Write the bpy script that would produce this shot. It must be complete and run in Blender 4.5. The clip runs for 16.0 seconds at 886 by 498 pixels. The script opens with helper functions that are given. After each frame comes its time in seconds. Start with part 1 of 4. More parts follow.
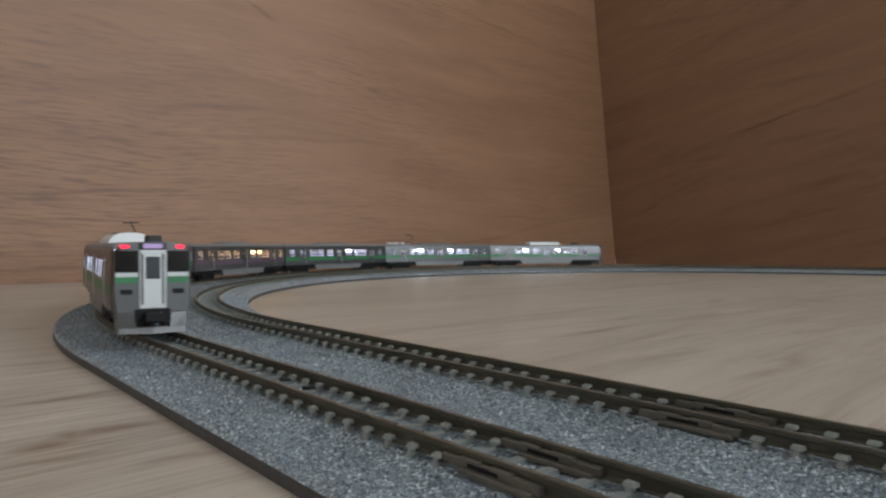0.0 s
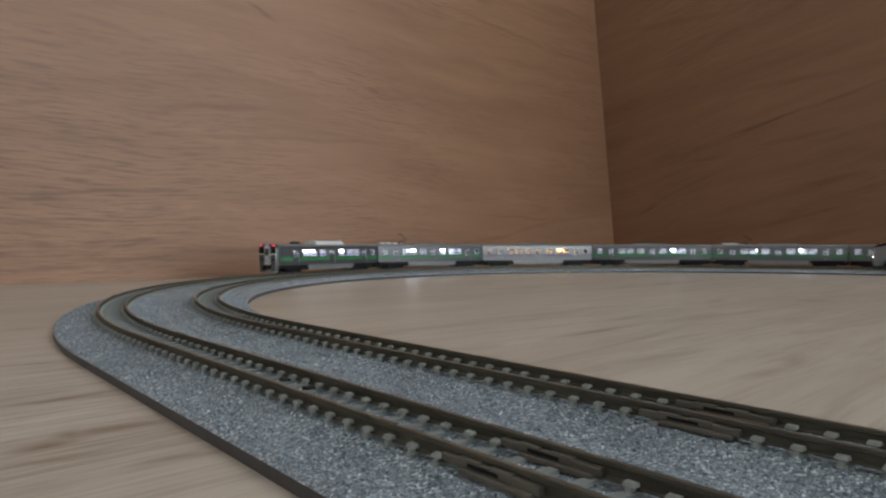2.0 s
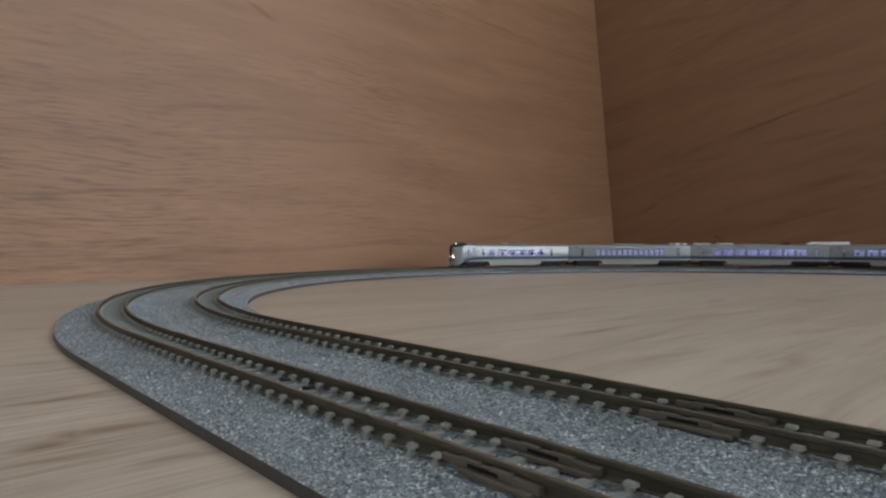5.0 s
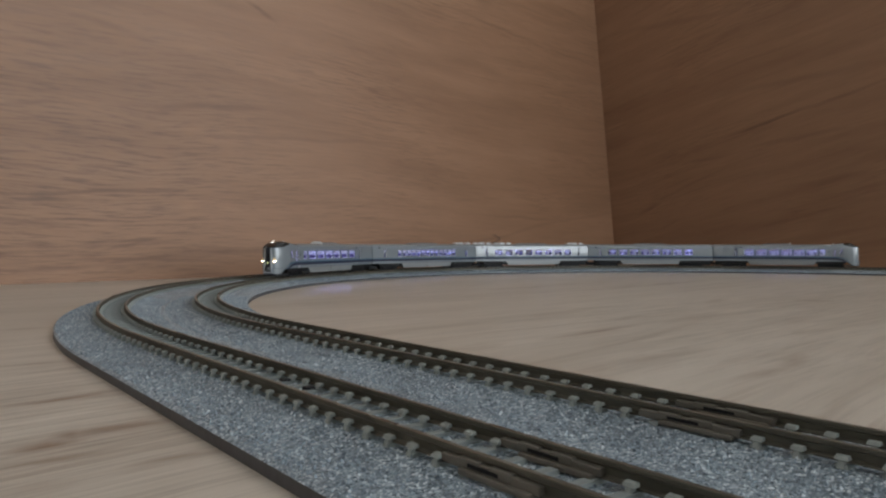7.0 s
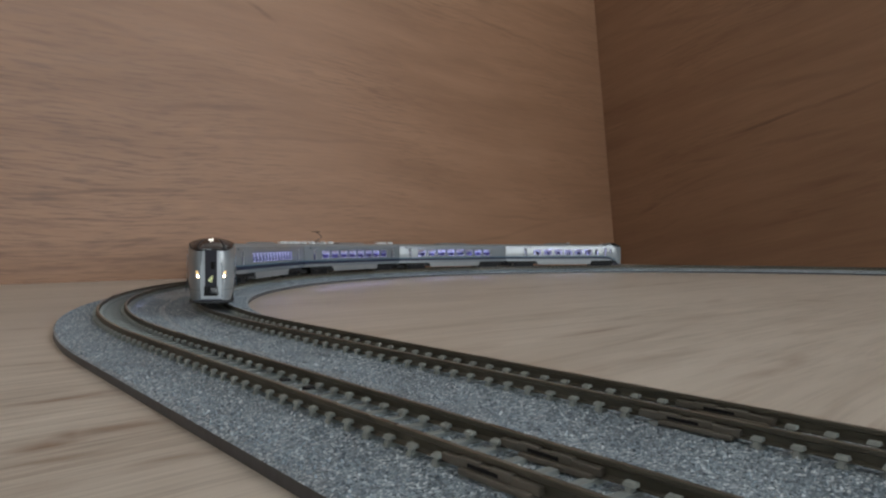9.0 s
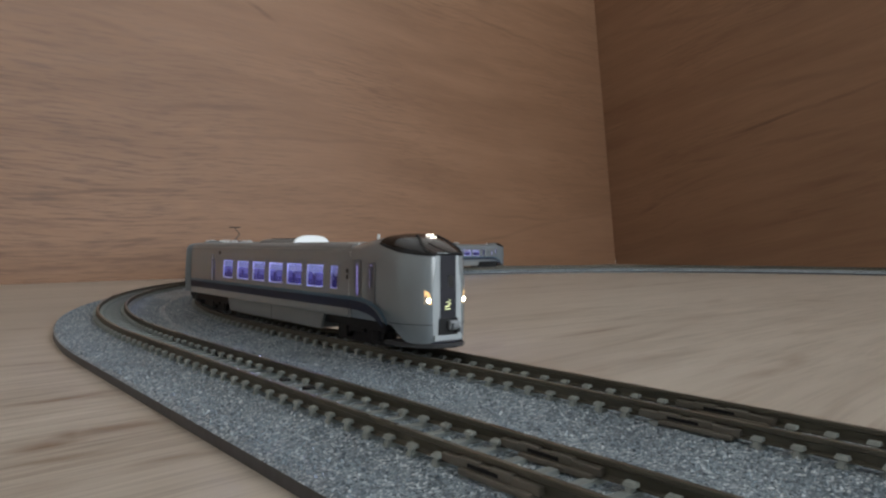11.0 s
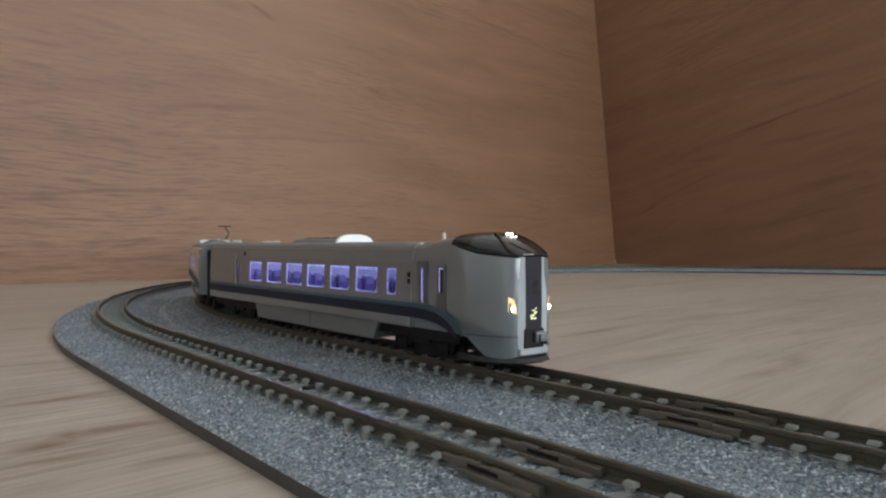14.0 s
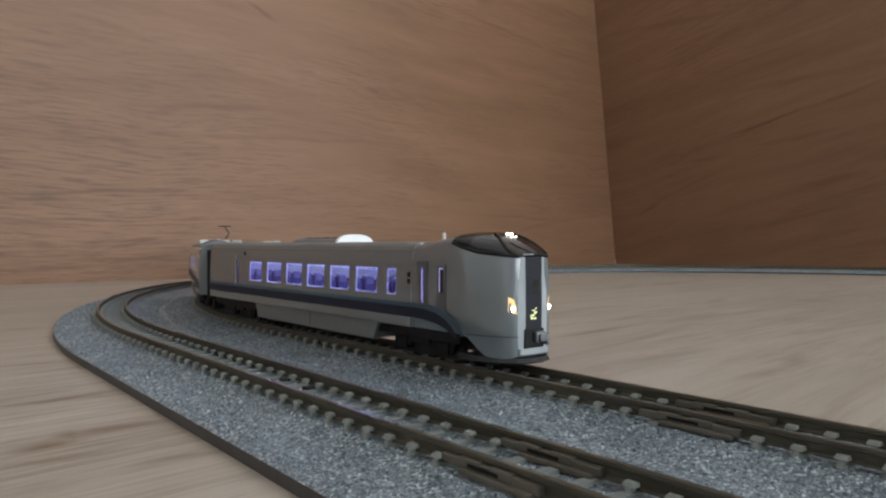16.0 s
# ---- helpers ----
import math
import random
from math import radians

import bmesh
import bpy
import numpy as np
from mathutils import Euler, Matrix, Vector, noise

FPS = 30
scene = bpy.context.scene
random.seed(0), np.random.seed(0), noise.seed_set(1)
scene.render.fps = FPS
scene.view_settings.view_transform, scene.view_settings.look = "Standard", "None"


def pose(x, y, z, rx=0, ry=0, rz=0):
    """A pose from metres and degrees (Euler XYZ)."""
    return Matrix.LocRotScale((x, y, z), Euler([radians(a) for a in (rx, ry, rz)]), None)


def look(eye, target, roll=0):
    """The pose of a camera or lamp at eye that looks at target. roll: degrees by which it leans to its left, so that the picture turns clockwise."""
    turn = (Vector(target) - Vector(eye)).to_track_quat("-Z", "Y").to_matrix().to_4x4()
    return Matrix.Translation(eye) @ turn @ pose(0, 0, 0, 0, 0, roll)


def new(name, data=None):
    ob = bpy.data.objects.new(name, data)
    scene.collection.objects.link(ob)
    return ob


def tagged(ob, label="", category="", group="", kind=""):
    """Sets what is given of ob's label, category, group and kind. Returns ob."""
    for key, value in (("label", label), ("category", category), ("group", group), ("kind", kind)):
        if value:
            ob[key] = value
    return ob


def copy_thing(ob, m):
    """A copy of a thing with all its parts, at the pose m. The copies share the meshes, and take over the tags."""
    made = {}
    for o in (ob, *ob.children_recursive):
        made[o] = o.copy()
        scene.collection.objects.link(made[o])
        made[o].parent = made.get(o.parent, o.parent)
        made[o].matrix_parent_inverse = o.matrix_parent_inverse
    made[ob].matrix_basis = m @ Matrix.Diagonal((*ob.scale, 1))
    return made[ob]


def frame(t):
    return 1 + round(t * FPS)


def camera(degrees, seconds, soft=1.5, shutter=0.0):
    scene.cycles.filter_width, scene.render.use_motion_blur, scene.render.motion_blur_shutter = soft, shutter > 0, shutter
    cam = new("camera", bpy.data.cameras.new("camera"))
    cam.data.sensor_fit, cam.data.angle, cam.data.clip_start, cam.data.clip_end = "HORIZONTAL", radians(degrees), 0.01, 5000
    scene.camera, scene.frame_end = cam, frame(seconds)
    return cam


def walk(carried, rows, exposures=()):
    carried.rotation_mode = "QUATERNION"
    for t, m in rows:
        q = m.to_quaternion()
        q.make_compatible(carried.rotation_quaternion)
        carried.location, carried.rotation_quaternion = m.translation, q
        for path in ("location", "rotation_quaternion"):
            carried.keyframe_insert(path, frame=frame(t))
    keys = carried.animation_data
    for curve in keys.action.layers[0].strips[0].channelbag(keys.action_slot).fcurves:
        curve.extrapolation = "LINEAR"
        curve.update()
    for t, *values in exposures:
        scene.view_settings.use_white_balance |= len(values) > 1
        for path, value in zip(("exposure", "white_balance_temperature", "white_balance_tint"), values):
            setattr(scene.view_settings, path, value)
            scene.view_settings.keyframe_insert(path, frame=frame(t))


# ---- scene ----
# A model railway on a plywood board. Lengths in mm in the builders, scaled to metres.
MM = 0.001
EYE = (0.0, 0.0, 0.031)
cam = camera(64.6, 16.0, soft=2.2, shutter=0.4)
VIEW = look(EYE, (0.0, 1.0, EYE[2] - 0.00581), 0.05)
walk(cam, [(0.0, VIEW), (16.0, VIEW)], exposures=[(0.0, -0.08), (9.2, -0.08), (11.5, -0.1), (12.5, -0.01), (14.0, 0.04), (16.0, 0.04)])

# ---- the plan of the layout ----
CX, CY = 227.4, 433.9          # centre of the visible end curve
PHI = -0.894
U = Vector((math.cos(PHI), math.sin(PHI), 0))     # along the straights, away from the visible end
N = Vector((math.sin(PHI), -math.cos(PHI), 0))    # from the centre to the near straight
R_OUT, R_IN = 391.0, 354.0
STRAIGHT = 1000.0
RAIL_TOP = 7.3
CORNER = Vector((277.0, 1124.0, 0))
EA = Vector((-0.716, -0.698, 0))   # along the back board, from the corner
EB = Vector((0.698, -0.716, 0))    # along the side board, from the corner
ROOM_A0, ROOM_A, ROOM_B, ROOM_H = -1300.0, 2500.0, 3000.0, 1750.0


def on_track(s, radius, off=0.0):
    """The place and the heading at s mm along a track's centreline; 0 where the near straight meets the visible curve."""
    arc = math.pi * radius
    total = 2 * arc + 2 * STRAIGHT
    s = s % total
    c = Vector((CX, CY, 0))
    r = radius + off
    if s < arc:
        a = s / radius
        return c + r * (math.cos(a) * N - math.sin(a) * U), (-math.sin(a) * N - math.cos(a) * U)
    s -= arc
    if s < STRAIGHT:
        return c - r * N + U * s, U.copy()
    s -= STRAIGHT
    if s < arc:
        a = s / radius
        return c + U * STRAIGHT + r * (-math.cos(a) * N + math.sin(a) * U), (math.sin(a) * N + math.cos(a) * U)
    s -= arc
    return c + U * (STRAIGHT - s) + r * N, -U


# ---- light ----
world = bpy.data.worlds.new("world")
scene.world = world
world.use_nodes = True
wn = world.node_tree.nodes
sky = wn.new("ShaderNodeTexSky")
sky.sky_type = "NISHITA"
sky.sun_disc = False
sky.sun_elevation, sky.sun_rotation = radians(35), radians(200)
world.node_tree.links.new(sky.outputs[0], wn["Background"].inputs[0])
wn["Background"].inputs[1].default_value = 0.1

WIN_A0, WIN_A1, WIN_Z0, WIN_Z1 = -1250.0, 1150.0, 30.0, 1650.0
wl = bpy.data.lights.new("window_light", "AREA")
wl.shape, wl.size, wl.size_y = "RECTANGLE", (WIN_A1 - WIN_A0) * MM, (WIN_Z1 - WIN_Z0) * MM
wl.energy, wl.color = 56, (0.89, 0.955, 1.0)
lamp = new("window_light", wl)
wc = (CORNER + EA * (WIN_A0 + WIN_A1) / 2 + EB * (ROOM_B + 30)) * MM
wc.z = (WIN_Z0 + WIN_Z1) / 2 * MM
lamp.matrix_world = look(wc, wc - EB)


# ---- materials ----
def material(name, base=(0.5, 0.5, 0.5), rough=0.5, metal=0.0):
    m = bpy.data.materials.new(name)
    m.use_nodes = True
    b = m.node_tree.nodes["Principled BSDF"]
    b.inputs["Base Color"].default_value = (*base, 1)
    b.inputs["Roughness"].default_value = rough
    b.inputs["Metallic"].default_value = metal
    return m, m.node_tree.nodes, m.node_tree.links, b


def node(ns, kind, **props):
    nd = ns.new(kind)
    for k, v in props.items():
        nd.inputs[k].default_value = v
    return nd


def ramp(ns, stops):
    r = ns.new("ShaderNodeValToRGB")
    el = r.color_ramp.elements
    while len(el) < len(stops):
        el.new(0.5)
    for e, (p, c) in zip(el, stops):
        e.position, e.color = p, (*c, 1)
    return r


def mix(ns, ln, fac, a, b, how="MIX"):
    m = ns.new("ShaderNodeMix")
    m.data_type, m.blend_type = "RGBA", how
    for sock, v in ((m.inputs[0], fac), (m.inputs[6], a), (m.inputs[7], b)):
        if isinstance(v, bpy.types.NodeSocket):
            ln.new(v, sock)
        elif isinstance(v, (int, float)):
            sock.default_value = v
        else:
            sock.default_value = (*v, 1)
    return m.outputs[2]


def worn(name, base, rough=0.45, metal=0.0, scale=400, amount=0.12, bump=0.0, coat=0.0, spec=0.5):
    """A paint or plastic with slight mottling and uneven gloss."""
    m, ns, ln, b = material(name, base, rough, metal)
    tc = ns.new("ShaderNodeTexCoord")
    n1 = node(ns, "ShaderNodeTexNoise", Scale=scale, Detail=4.0)
    n2 = node(ns, "ShaderNodeTexNoise", Scale=scale * 0.08, Detail=3.0)
    ln.new(tc.outputs["Object"], n1.inputs["Vector"])
    ln.new(tc.outputs["Object"], n2.inputs["Vector"])
    lo, hi = [max(0, c * (1 - amount)) for c in base], [min(1, c * (1 + amount)) for c in base]
    r1 = ramp(ns, [(0.3, lo), (0.7, hi)])
    ln.new(n1.outputs[0], r1.inputs[0])
    c = mix(ns, ln, n2.outputs[0], r1.outputs[0], base)
    ln.new(c, b.inputs["Base Color"])
    mr = node(ns, "ShaderNodeMapRange", **{"To Min": max(0.05, rough - 0.08), "To Max": min(1, rough + 0.08)})
    ln.new(n2.outputs[0], mr.inputs[0])
    ln.new(mr.outputs[0], b.inputs["Roughness"])
    b.inputs["Coat Weight"].default_value = coat
    b.inputs["Coat Roughness"].default_value = 0.1
    b.inputs["Coat IOR"].default_value = 1.8
    b.inputs["Specular IOR Level"].default_value = spec
    if bump:
        bp = node(ns, "ShaderNodeBump", Strength=bump, Distance=0.0002)
        ln.new(n1.outputs[0], bp.inputs["Height"])
        ln.new(bp.outputs[0], b.inputs["Normal"])
    return m


def plywood(name, dark, mid, light, streak, along=(1.0, 9.0, 9.0), size=1.0, rough=0.5, figure=0.5, fine_amount=0.4, thin=1.0, lines=0.55, dashes=0.5, blots=0.0, even=0.15, marks=(), upright=True, short=False, zones=()):
    """Rotary-cut veneer; the grain runs along the board's own x."""
    m, ns, ln, b = material(name, mid, rough)
    tc = ns.new("ShaderNodeTexCoord")
    warp = node(ns, "ShaderNodeTexNoise", Scale=3.0 * size, Detail=2.0)
    ln.new(tc.outputs["Object"], warp.inputs["Vector"])
    wv = ns.new("ShaderNodeVectorMath")
    wv.operation = "MULTIPLY_ADD"
    ln.new(warp.outputs["Color"], wv.inputs[0])
    wv.inputs[1].default_value = (0.0, 0.035, 0.035)
    ln.new(tc.outputs["Object"], wv.inputs[2])

    def grain(scale, sx, sy, detail, rgh=0.6):
        mp = ns.new("ShaderNodeMapping")
        mp.inputs["Scale"].default_value = (sx, sy, sy)
        ln.new(wv.outputs[0], mp.inputs["Vector"])
        nz = node(ns, "ShaderNodeTexNoise", Scale=scale * size, Detail=detail, Roughness=rgh)
        ln.new(mp.outputs[0], nz.inputs["Vector"])
        return nz.outputs[0]

    broad, band = grain(2.2, 0.8, 3.0, 3.0), grain(6.0, 0.7, 7.0, 4.0, 0.65)
    fine, pores = (grain(30.0, 1.1, 14.0, 3.0, 0.62) if short else grain(34.0, 0.8, 18.0, 4.0, 0.7)), grain(60.0, 0.8, 12.0, 2.0)
    r0 = ramp(ns, [(0.3, dark), (0.5, mid), (0.72, light)])
    ln.new(band, r0.inputs[0])
    r1 = ramp(ns, [(0.35, mid), (0.65, light)])
    ln.new(broad, r1.inputs[0])
    c = mix(ns, ln, figure, r1.outputs[0], r0.outputs[0])
    r2 = ramp(ns, [(0.32, (0.55, 0.52, 0.50)), (0.54, (1.0, 1.0, 1.0)), (0.62, (1.0, 1.0, 1.0)), (0.74, (1.22, 1.23, 1.22))])
    ln.new(fine, r2.inputs[0])
    patchy = ramp(ns, [(0.5 if short else 0.4, (even,) * 3), (0.8 if short else 0.65, (1, 1, 1))])
    ln.new(grain(5.0, 0.6, 1.6, 3.0), patchy.inputs[0])
    rough_part = patchy.outputs[0]
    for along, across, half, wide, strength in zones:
        # patches of coarser grain; the floor's one also puts near-left shade into colour
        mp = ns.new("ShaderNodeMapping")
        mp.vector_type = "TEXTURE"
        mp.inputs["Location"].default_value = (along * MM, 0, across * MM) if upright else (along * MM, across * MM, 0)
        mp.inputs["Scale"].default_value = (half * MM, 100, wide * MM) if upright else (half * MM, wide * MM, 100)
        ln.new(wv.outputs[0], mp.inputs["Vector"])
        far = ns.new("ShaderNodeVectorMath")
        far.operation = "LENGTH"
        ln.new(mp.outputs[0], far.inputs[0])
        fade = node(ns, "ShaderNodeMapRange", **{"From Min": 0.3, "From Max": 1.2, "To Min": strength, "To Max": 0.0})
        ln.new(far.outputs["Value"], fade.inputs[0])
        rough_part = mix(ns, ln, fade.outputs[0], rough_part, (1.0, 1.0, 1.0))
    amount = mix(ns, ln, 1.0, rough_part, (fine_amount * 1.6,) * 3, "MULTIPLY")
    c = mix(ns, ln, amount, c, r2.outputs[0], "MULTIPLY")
    # single dark streaks in the veneer
    streaks = grain(7.5, 0.7 * thin ** 0.5, 22.0 * thin, 3.0, 0.55)
    r5 = ramp(ns, [(0.60, (0, 0, 0)), (0.70, (dashes,) * 3)])
    ln.new(streaks, r5.inputs[0])
    c = mix(ns, ln, r5.outputs[0], c, streak)
    # a few dark growth lines with a shape of their own
    wave = grain(3.4, 0.33, 3.2, 1.0, 0.3)
    r3 = ramp(ns, [(0.5 - 0.016 / thin, (0, 0, 0)), (0.5 - 0.003 / thin, (1, 1, 1)), (0.5 + 0.003 / thin, (1, 1, 1)), (0.5 + 0.014 / thin, (0, 0, 0))])
    ln.new(wave, r3.inputs[0])
    r4 = ramp(ns, [(0.45, (0, 0, 0)), (0.62, (1, 1, 1))])
    ln.new(broad, r4.inputs[0])
    amt = mix(ns, ln, 1.0, r3.outputs[0], r4.outputs[0], "MULTIPLY")
    am2 = mix(ns, ln, 1.0, amt, (lines,) * 3, "MULTIPLY")
    c = mix(ns, ln, am2, c, streak)
    if blots:
        # brown resin marks and a short silky figure
        r6 = ramp(ns, [(0.61, (0, 0, 0)), (0.67, (blots,) * 3)])
        ln.new(grain(11.0, 1.2, 5.0, 4.0, 0.62), r6.inputs[0])
        c = mix(ns, ln, r6.outputs[0], c, streak)
        r7 = ramp(ns, [(0.35, (0.80, 0.785, 0.76)), (0.62, (1.05, 1.05, 1.05))])
        ln.new(grain(22.0, 0.8, 8.0, 3.0, 0.6), r7.inputs[0])
        c = mix(ns, ln, 0.38, c, r7.outputs[0], "MULTIPLY")
    if marks:
        # single dark growth marks: (along, across, half length, half width in mm, turn in degrees, strength)
        ragged = node(ns, "ShaderNodeTexNoise", Scale=22.0 if upright else 90.0, Detail=4.0)
        ln.new(tc.outputs["Object"], ragged.inputs["Vector"])
        rv = ns.new("ShaderNodeVectorMath")
        rv.operation = "MULTIPLY_ADD"
        ln.new(ragged.outputs["Color"], rv.inputs[0])
        wob = 1.0 if upright else 0.45
        rv.inputs[1].default_value = (0.012 * wob, 0.009 * wob, 0.009 * wob)
        shift = ns.new("ShaderNodeVectorMath")
        shift.operation = "SUBTRACT"
        shift.inputs[1].default_value = (0.006 * wob, 0.0045 * wob, 0.0045 * wob)
        ln.new(tc.outputs["Object"], shift.inputs[0])
        ln.new(shift.outputs[0], rv.inputs[2])
        total = None
        for along, across, half, wide, turn, strength in marks:
            mp = ns.new("ShaderNodeMapping")
            mp.vector_type = "TEXTURE"
            mp.inputs["Location"].default_value = (along * MM, 0, across * MM) if upright else (along * MM, across * MM, 0)
            mp.inputs["Rotation"].default_value = (0, -radians(turn), 0) if upright else (0, 0, radians(turn))
            mp.inputs["Scale"].default_value = (half * MM, 100, wide * MM) if upright else (half * MM, wide * MM, 100)
            ln.new(rv.outputs[0], mp.inputs["Vector"])
            far = ns.new("ShaderNodeVectorMath")
            far.operation = "LENGTH"
            ln.new(mp.outputs[0], far.inputs[0])
            fade = node(ns, "ShaderNodeMapRange", **{"From Min": 0.15, "From Max": 1.15, "To Min": strength, "To Max": 0.0})
            ln.new(far.outputs["Value"], fade.inputs[0])
            if total is None:
                total = fade.outputs[0]
            else:
                mx = ns.new("ShaderNodeMath")
                mx.operation = "MAXIMUM"
                ln.new(total, mx.inputs[0])
                ln.new(fade.outputs[0], mx.inputs[1])
                total = mx.outputs[0]
        broken = node(ns, "ShaderNodeMapRange", **{"From Min": 0.32, "From Max": 0.6, "To Min": 0.5, "To Max": 1.0})
        ln.new(fine, broken.inputs[0])
        mu = ns.new("ShaderNodeMath")
        mu.operation = "MULTIPLY"
        ln.new(total, mu.inputs[0])
        ln.new(broken.outputs[0], mu.inputs[1])
        c = mix(ns, ln, mu.outputs[0], c, streak)
    ln.new(c, b.inputs["Base Color"])
    bp = node(ns, "ShaderNodeBump", Strength=0.25, Distance=0.0004)
    ln.new(pores, bp.inputs["Height"])
    ln.new(bp.outputs[0], b.inputs["Normal"])
    mr = node(ns, "ShaderNodeMapRange", **{"To Min": rough - 0.1, "To Max": rough + 0.15})
    ln.new(fine, mr.inputs[0])
    ln.new(mr.outputs[0], b.inputs["Roughness"])
    return m


def ballast_material():
    m, ns, ln, b = material("ballast", (0.2, 0.21, 0.23), 0.7)
    tc = ns.new("ShaderNodeTexCoord")
    vo = node(ns, "ShaderNodeTexVoronoi", Scale=2900.0, Randomness=1.0)
    n1 = node(ns, "ShaderNodeTexNoise", Scale=1500.0, Detail=5.0, Roughness=0.7)
    n2 = node(ns, "ShaderNodeTexNoise", Scale=60.0, Detail=4.0)
    for nd in (vo, n1, n2):
        ln.new(tc.outputs["Object"], nd.inputs["Vector"])
    sep = ns.new("ShaderNodeSeparateColor")
    ln.new(vo.outputs["Color"], sep.inputs[0])
    r1 = ramp(ns, [(0.0, (0.11, 0.14, 0.165)), (0.45, (0.225, 0.28, 0.325)), (0.8, (0.36, 0.42, 0.47)), (1.0, (0.78, 0.85, 0.89))])
    ln.new(sep.outputs[0], r1.inputs[0])
    r2 = ramp(ns, [(0.3, (0.75, 0.75, 0.76)), (0.7, (1.15, 1.15, 1.15))])
    ln.new(n2.outputs[0], r2.inputs[0])
    c = mix(ns, ln, 1.0, r1.outputs[0], r2.outputs[0], "MULTIPLY")
    ln.new(c, b.inputs["Base Color"])
    mr = node(ns, "ShaderNodeMapRange", **{"To Min": 0.25, "To Max": 0.65})
    ln.new(sep.outputs[1], mr.inputs[0])
    ln.new(mr.outputs[0], b.inputs["Roughness"])
    ad = ns.new("ShaderNodeMath")
    ad.operation = "MULTIPLY_ADD"
    ln.new(vo.outputs["Distance"], ad.inputs[0])
    ad.inputs[1].default_value = -1.0
    ln.new(n1.outputs[0], ad.inputs[2])
    bp = node(ns, "ShaderNodeBump", Strength=0.6, Distance=0.0004)
    ln.new(ad.outputs[0], bp.inputs["Height"])
    ln.new(bp.outputs[0], b.inputs["Normal"])
    return m


def grain_material():
    m, ns, ln, b = material("ballast_grain", (0.2, 0.24, 0.27), 0.4)
    geo = ns.new("ShaderNodeNewGeometry")
    r1 = ramp(ns, [(0.0, (0.11, 0.138, 0.165)), (0.5, (0.225, 0.28, 0.32)), (0.88, (0.37, 0.43, 0.475)), (1.0, (0.78, 0.84, 0.87))])
    ln.new(geo.outputs["Random Per Island"], r1.inputs[0])
    tc = ns.new("ShaderNodeTexCoord")
    n1 = node(ns, "ShaderNodeTexNoise", Scale=1400.0, Detail=3.0)
    ln.new(tc.outputs["Object"], n1.inputs["Vector"])
    r2 = ramp(ns, [(0.3, (0.78, 0.78, 0.79)), (0.7, (1.1, 1.1, 1.1))])
    ln.new(n1.outputs[0], r2.inputs[0])
    ln.new(mix(ns, ln, 1.0, r1.outputs[0], r2.outputs[0], "MULTIPLY"), b.inputs["Base Color"])
    mr = node(ns, "ShaderNodeMapRange", **{"To Min": 0.55, "To Max": 0.22})
    ln.new(geo.outputs["Random Per Island"], mr.inputs[0])
    ln.new(mr.outputs[0], b.inputs["Roughness"])
    return m


def glowing(name, colour, strength, base=(0.8, 0.8, 0.8)):
    m, ns, ln, b = material(name, base, 0.4)
    b.inputs["Emission Color"].default_value = (*colour, 1)
    b.inputs["Emission Strength"].default_value = strength
    return m


def glass_material(name, tint, rough=0.03):
    m, ns, ln, b = material(name, tint, rough)
    b.inputs["Transmission Weight"].default_value = 1.0
    b.inputs["IOR"].default_value = 1.12
    return m


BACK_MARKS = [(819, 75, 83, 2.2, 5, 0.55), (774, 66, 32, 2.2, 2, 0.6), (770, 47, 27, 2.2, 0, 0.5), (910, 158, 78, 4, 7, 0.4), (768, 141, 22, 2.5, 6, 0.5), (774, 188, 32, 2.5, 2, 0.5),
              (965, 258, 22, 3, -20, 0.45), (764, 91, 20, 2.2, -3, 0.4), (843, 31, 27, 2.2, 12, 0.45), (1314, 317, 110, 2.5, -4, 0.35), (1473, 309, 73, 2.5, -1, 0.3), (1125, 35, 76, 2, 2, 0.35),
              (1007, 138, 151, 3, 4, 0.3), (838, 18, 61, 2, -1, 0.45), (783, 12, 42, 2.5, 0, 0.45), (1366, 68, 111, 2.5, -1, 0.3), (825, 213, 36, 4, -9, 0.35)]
SIDE_MARKS = [(281, 135, 57, 2.5, 0, 0.75), (378, 135, 55, 3, 1, 0.5), (191, 114, 38, 3, -8, 0.35), (85, 69, 24, 3.5, 9, 0.45), (315, 103, 68, 4, -7, 0.35), (345, 39, 63, 5, -6, 0.25), (200, 314, 104, 5, -16, 0.25)]
FLOOR_MARKS = [(940, 460, 14, 2.4, 1, 0.9), (940, 491, 11, 3.0, -3, 1.0), (952, 494, 6, 3.4, -2, 0.95), (948, 490, 4, 3.0, -86, 0.8), (953, 503, 9, 2.0, -8, 0.6), (939, 514, 8, 1.6, -11, 0.6), (930, 476, 9, 2.0, -4, 0.35),
               (771, 472, 34, 3.4, 1, 0.85), (697, 476, 52, 5, -6, 0.4), (808, 516, 27, 3.6, -7, 0.4), (569, 478, 11, 10, -19, 0.6), (914, 325, 12, 5, -5, 0.55), (812, 424, 37, 5, -7, 0.35),
               (812, 546, 15, 2.8, -5, 0.5), (788, 544, 16, 3.4, 12, 0.5), (683, 509, 27, 7, -1, 0.25), (850, 404, 7, 4.5, -14, 0.4), (933, 411, 12, 2.6, -10, 0.5)]
LAUAN = [(0.20, 0.102, 0.054), (0.276, 0.146, 0.082), (0.345, 0.192, 0.113), (0.085, 0.042, 0.024)]
LAUAN_LOOK = dict(rough=0.5, figure=0.6, fine_amount=0.6, lines=0.25, dashes=0.14, even=0.12, short=True)
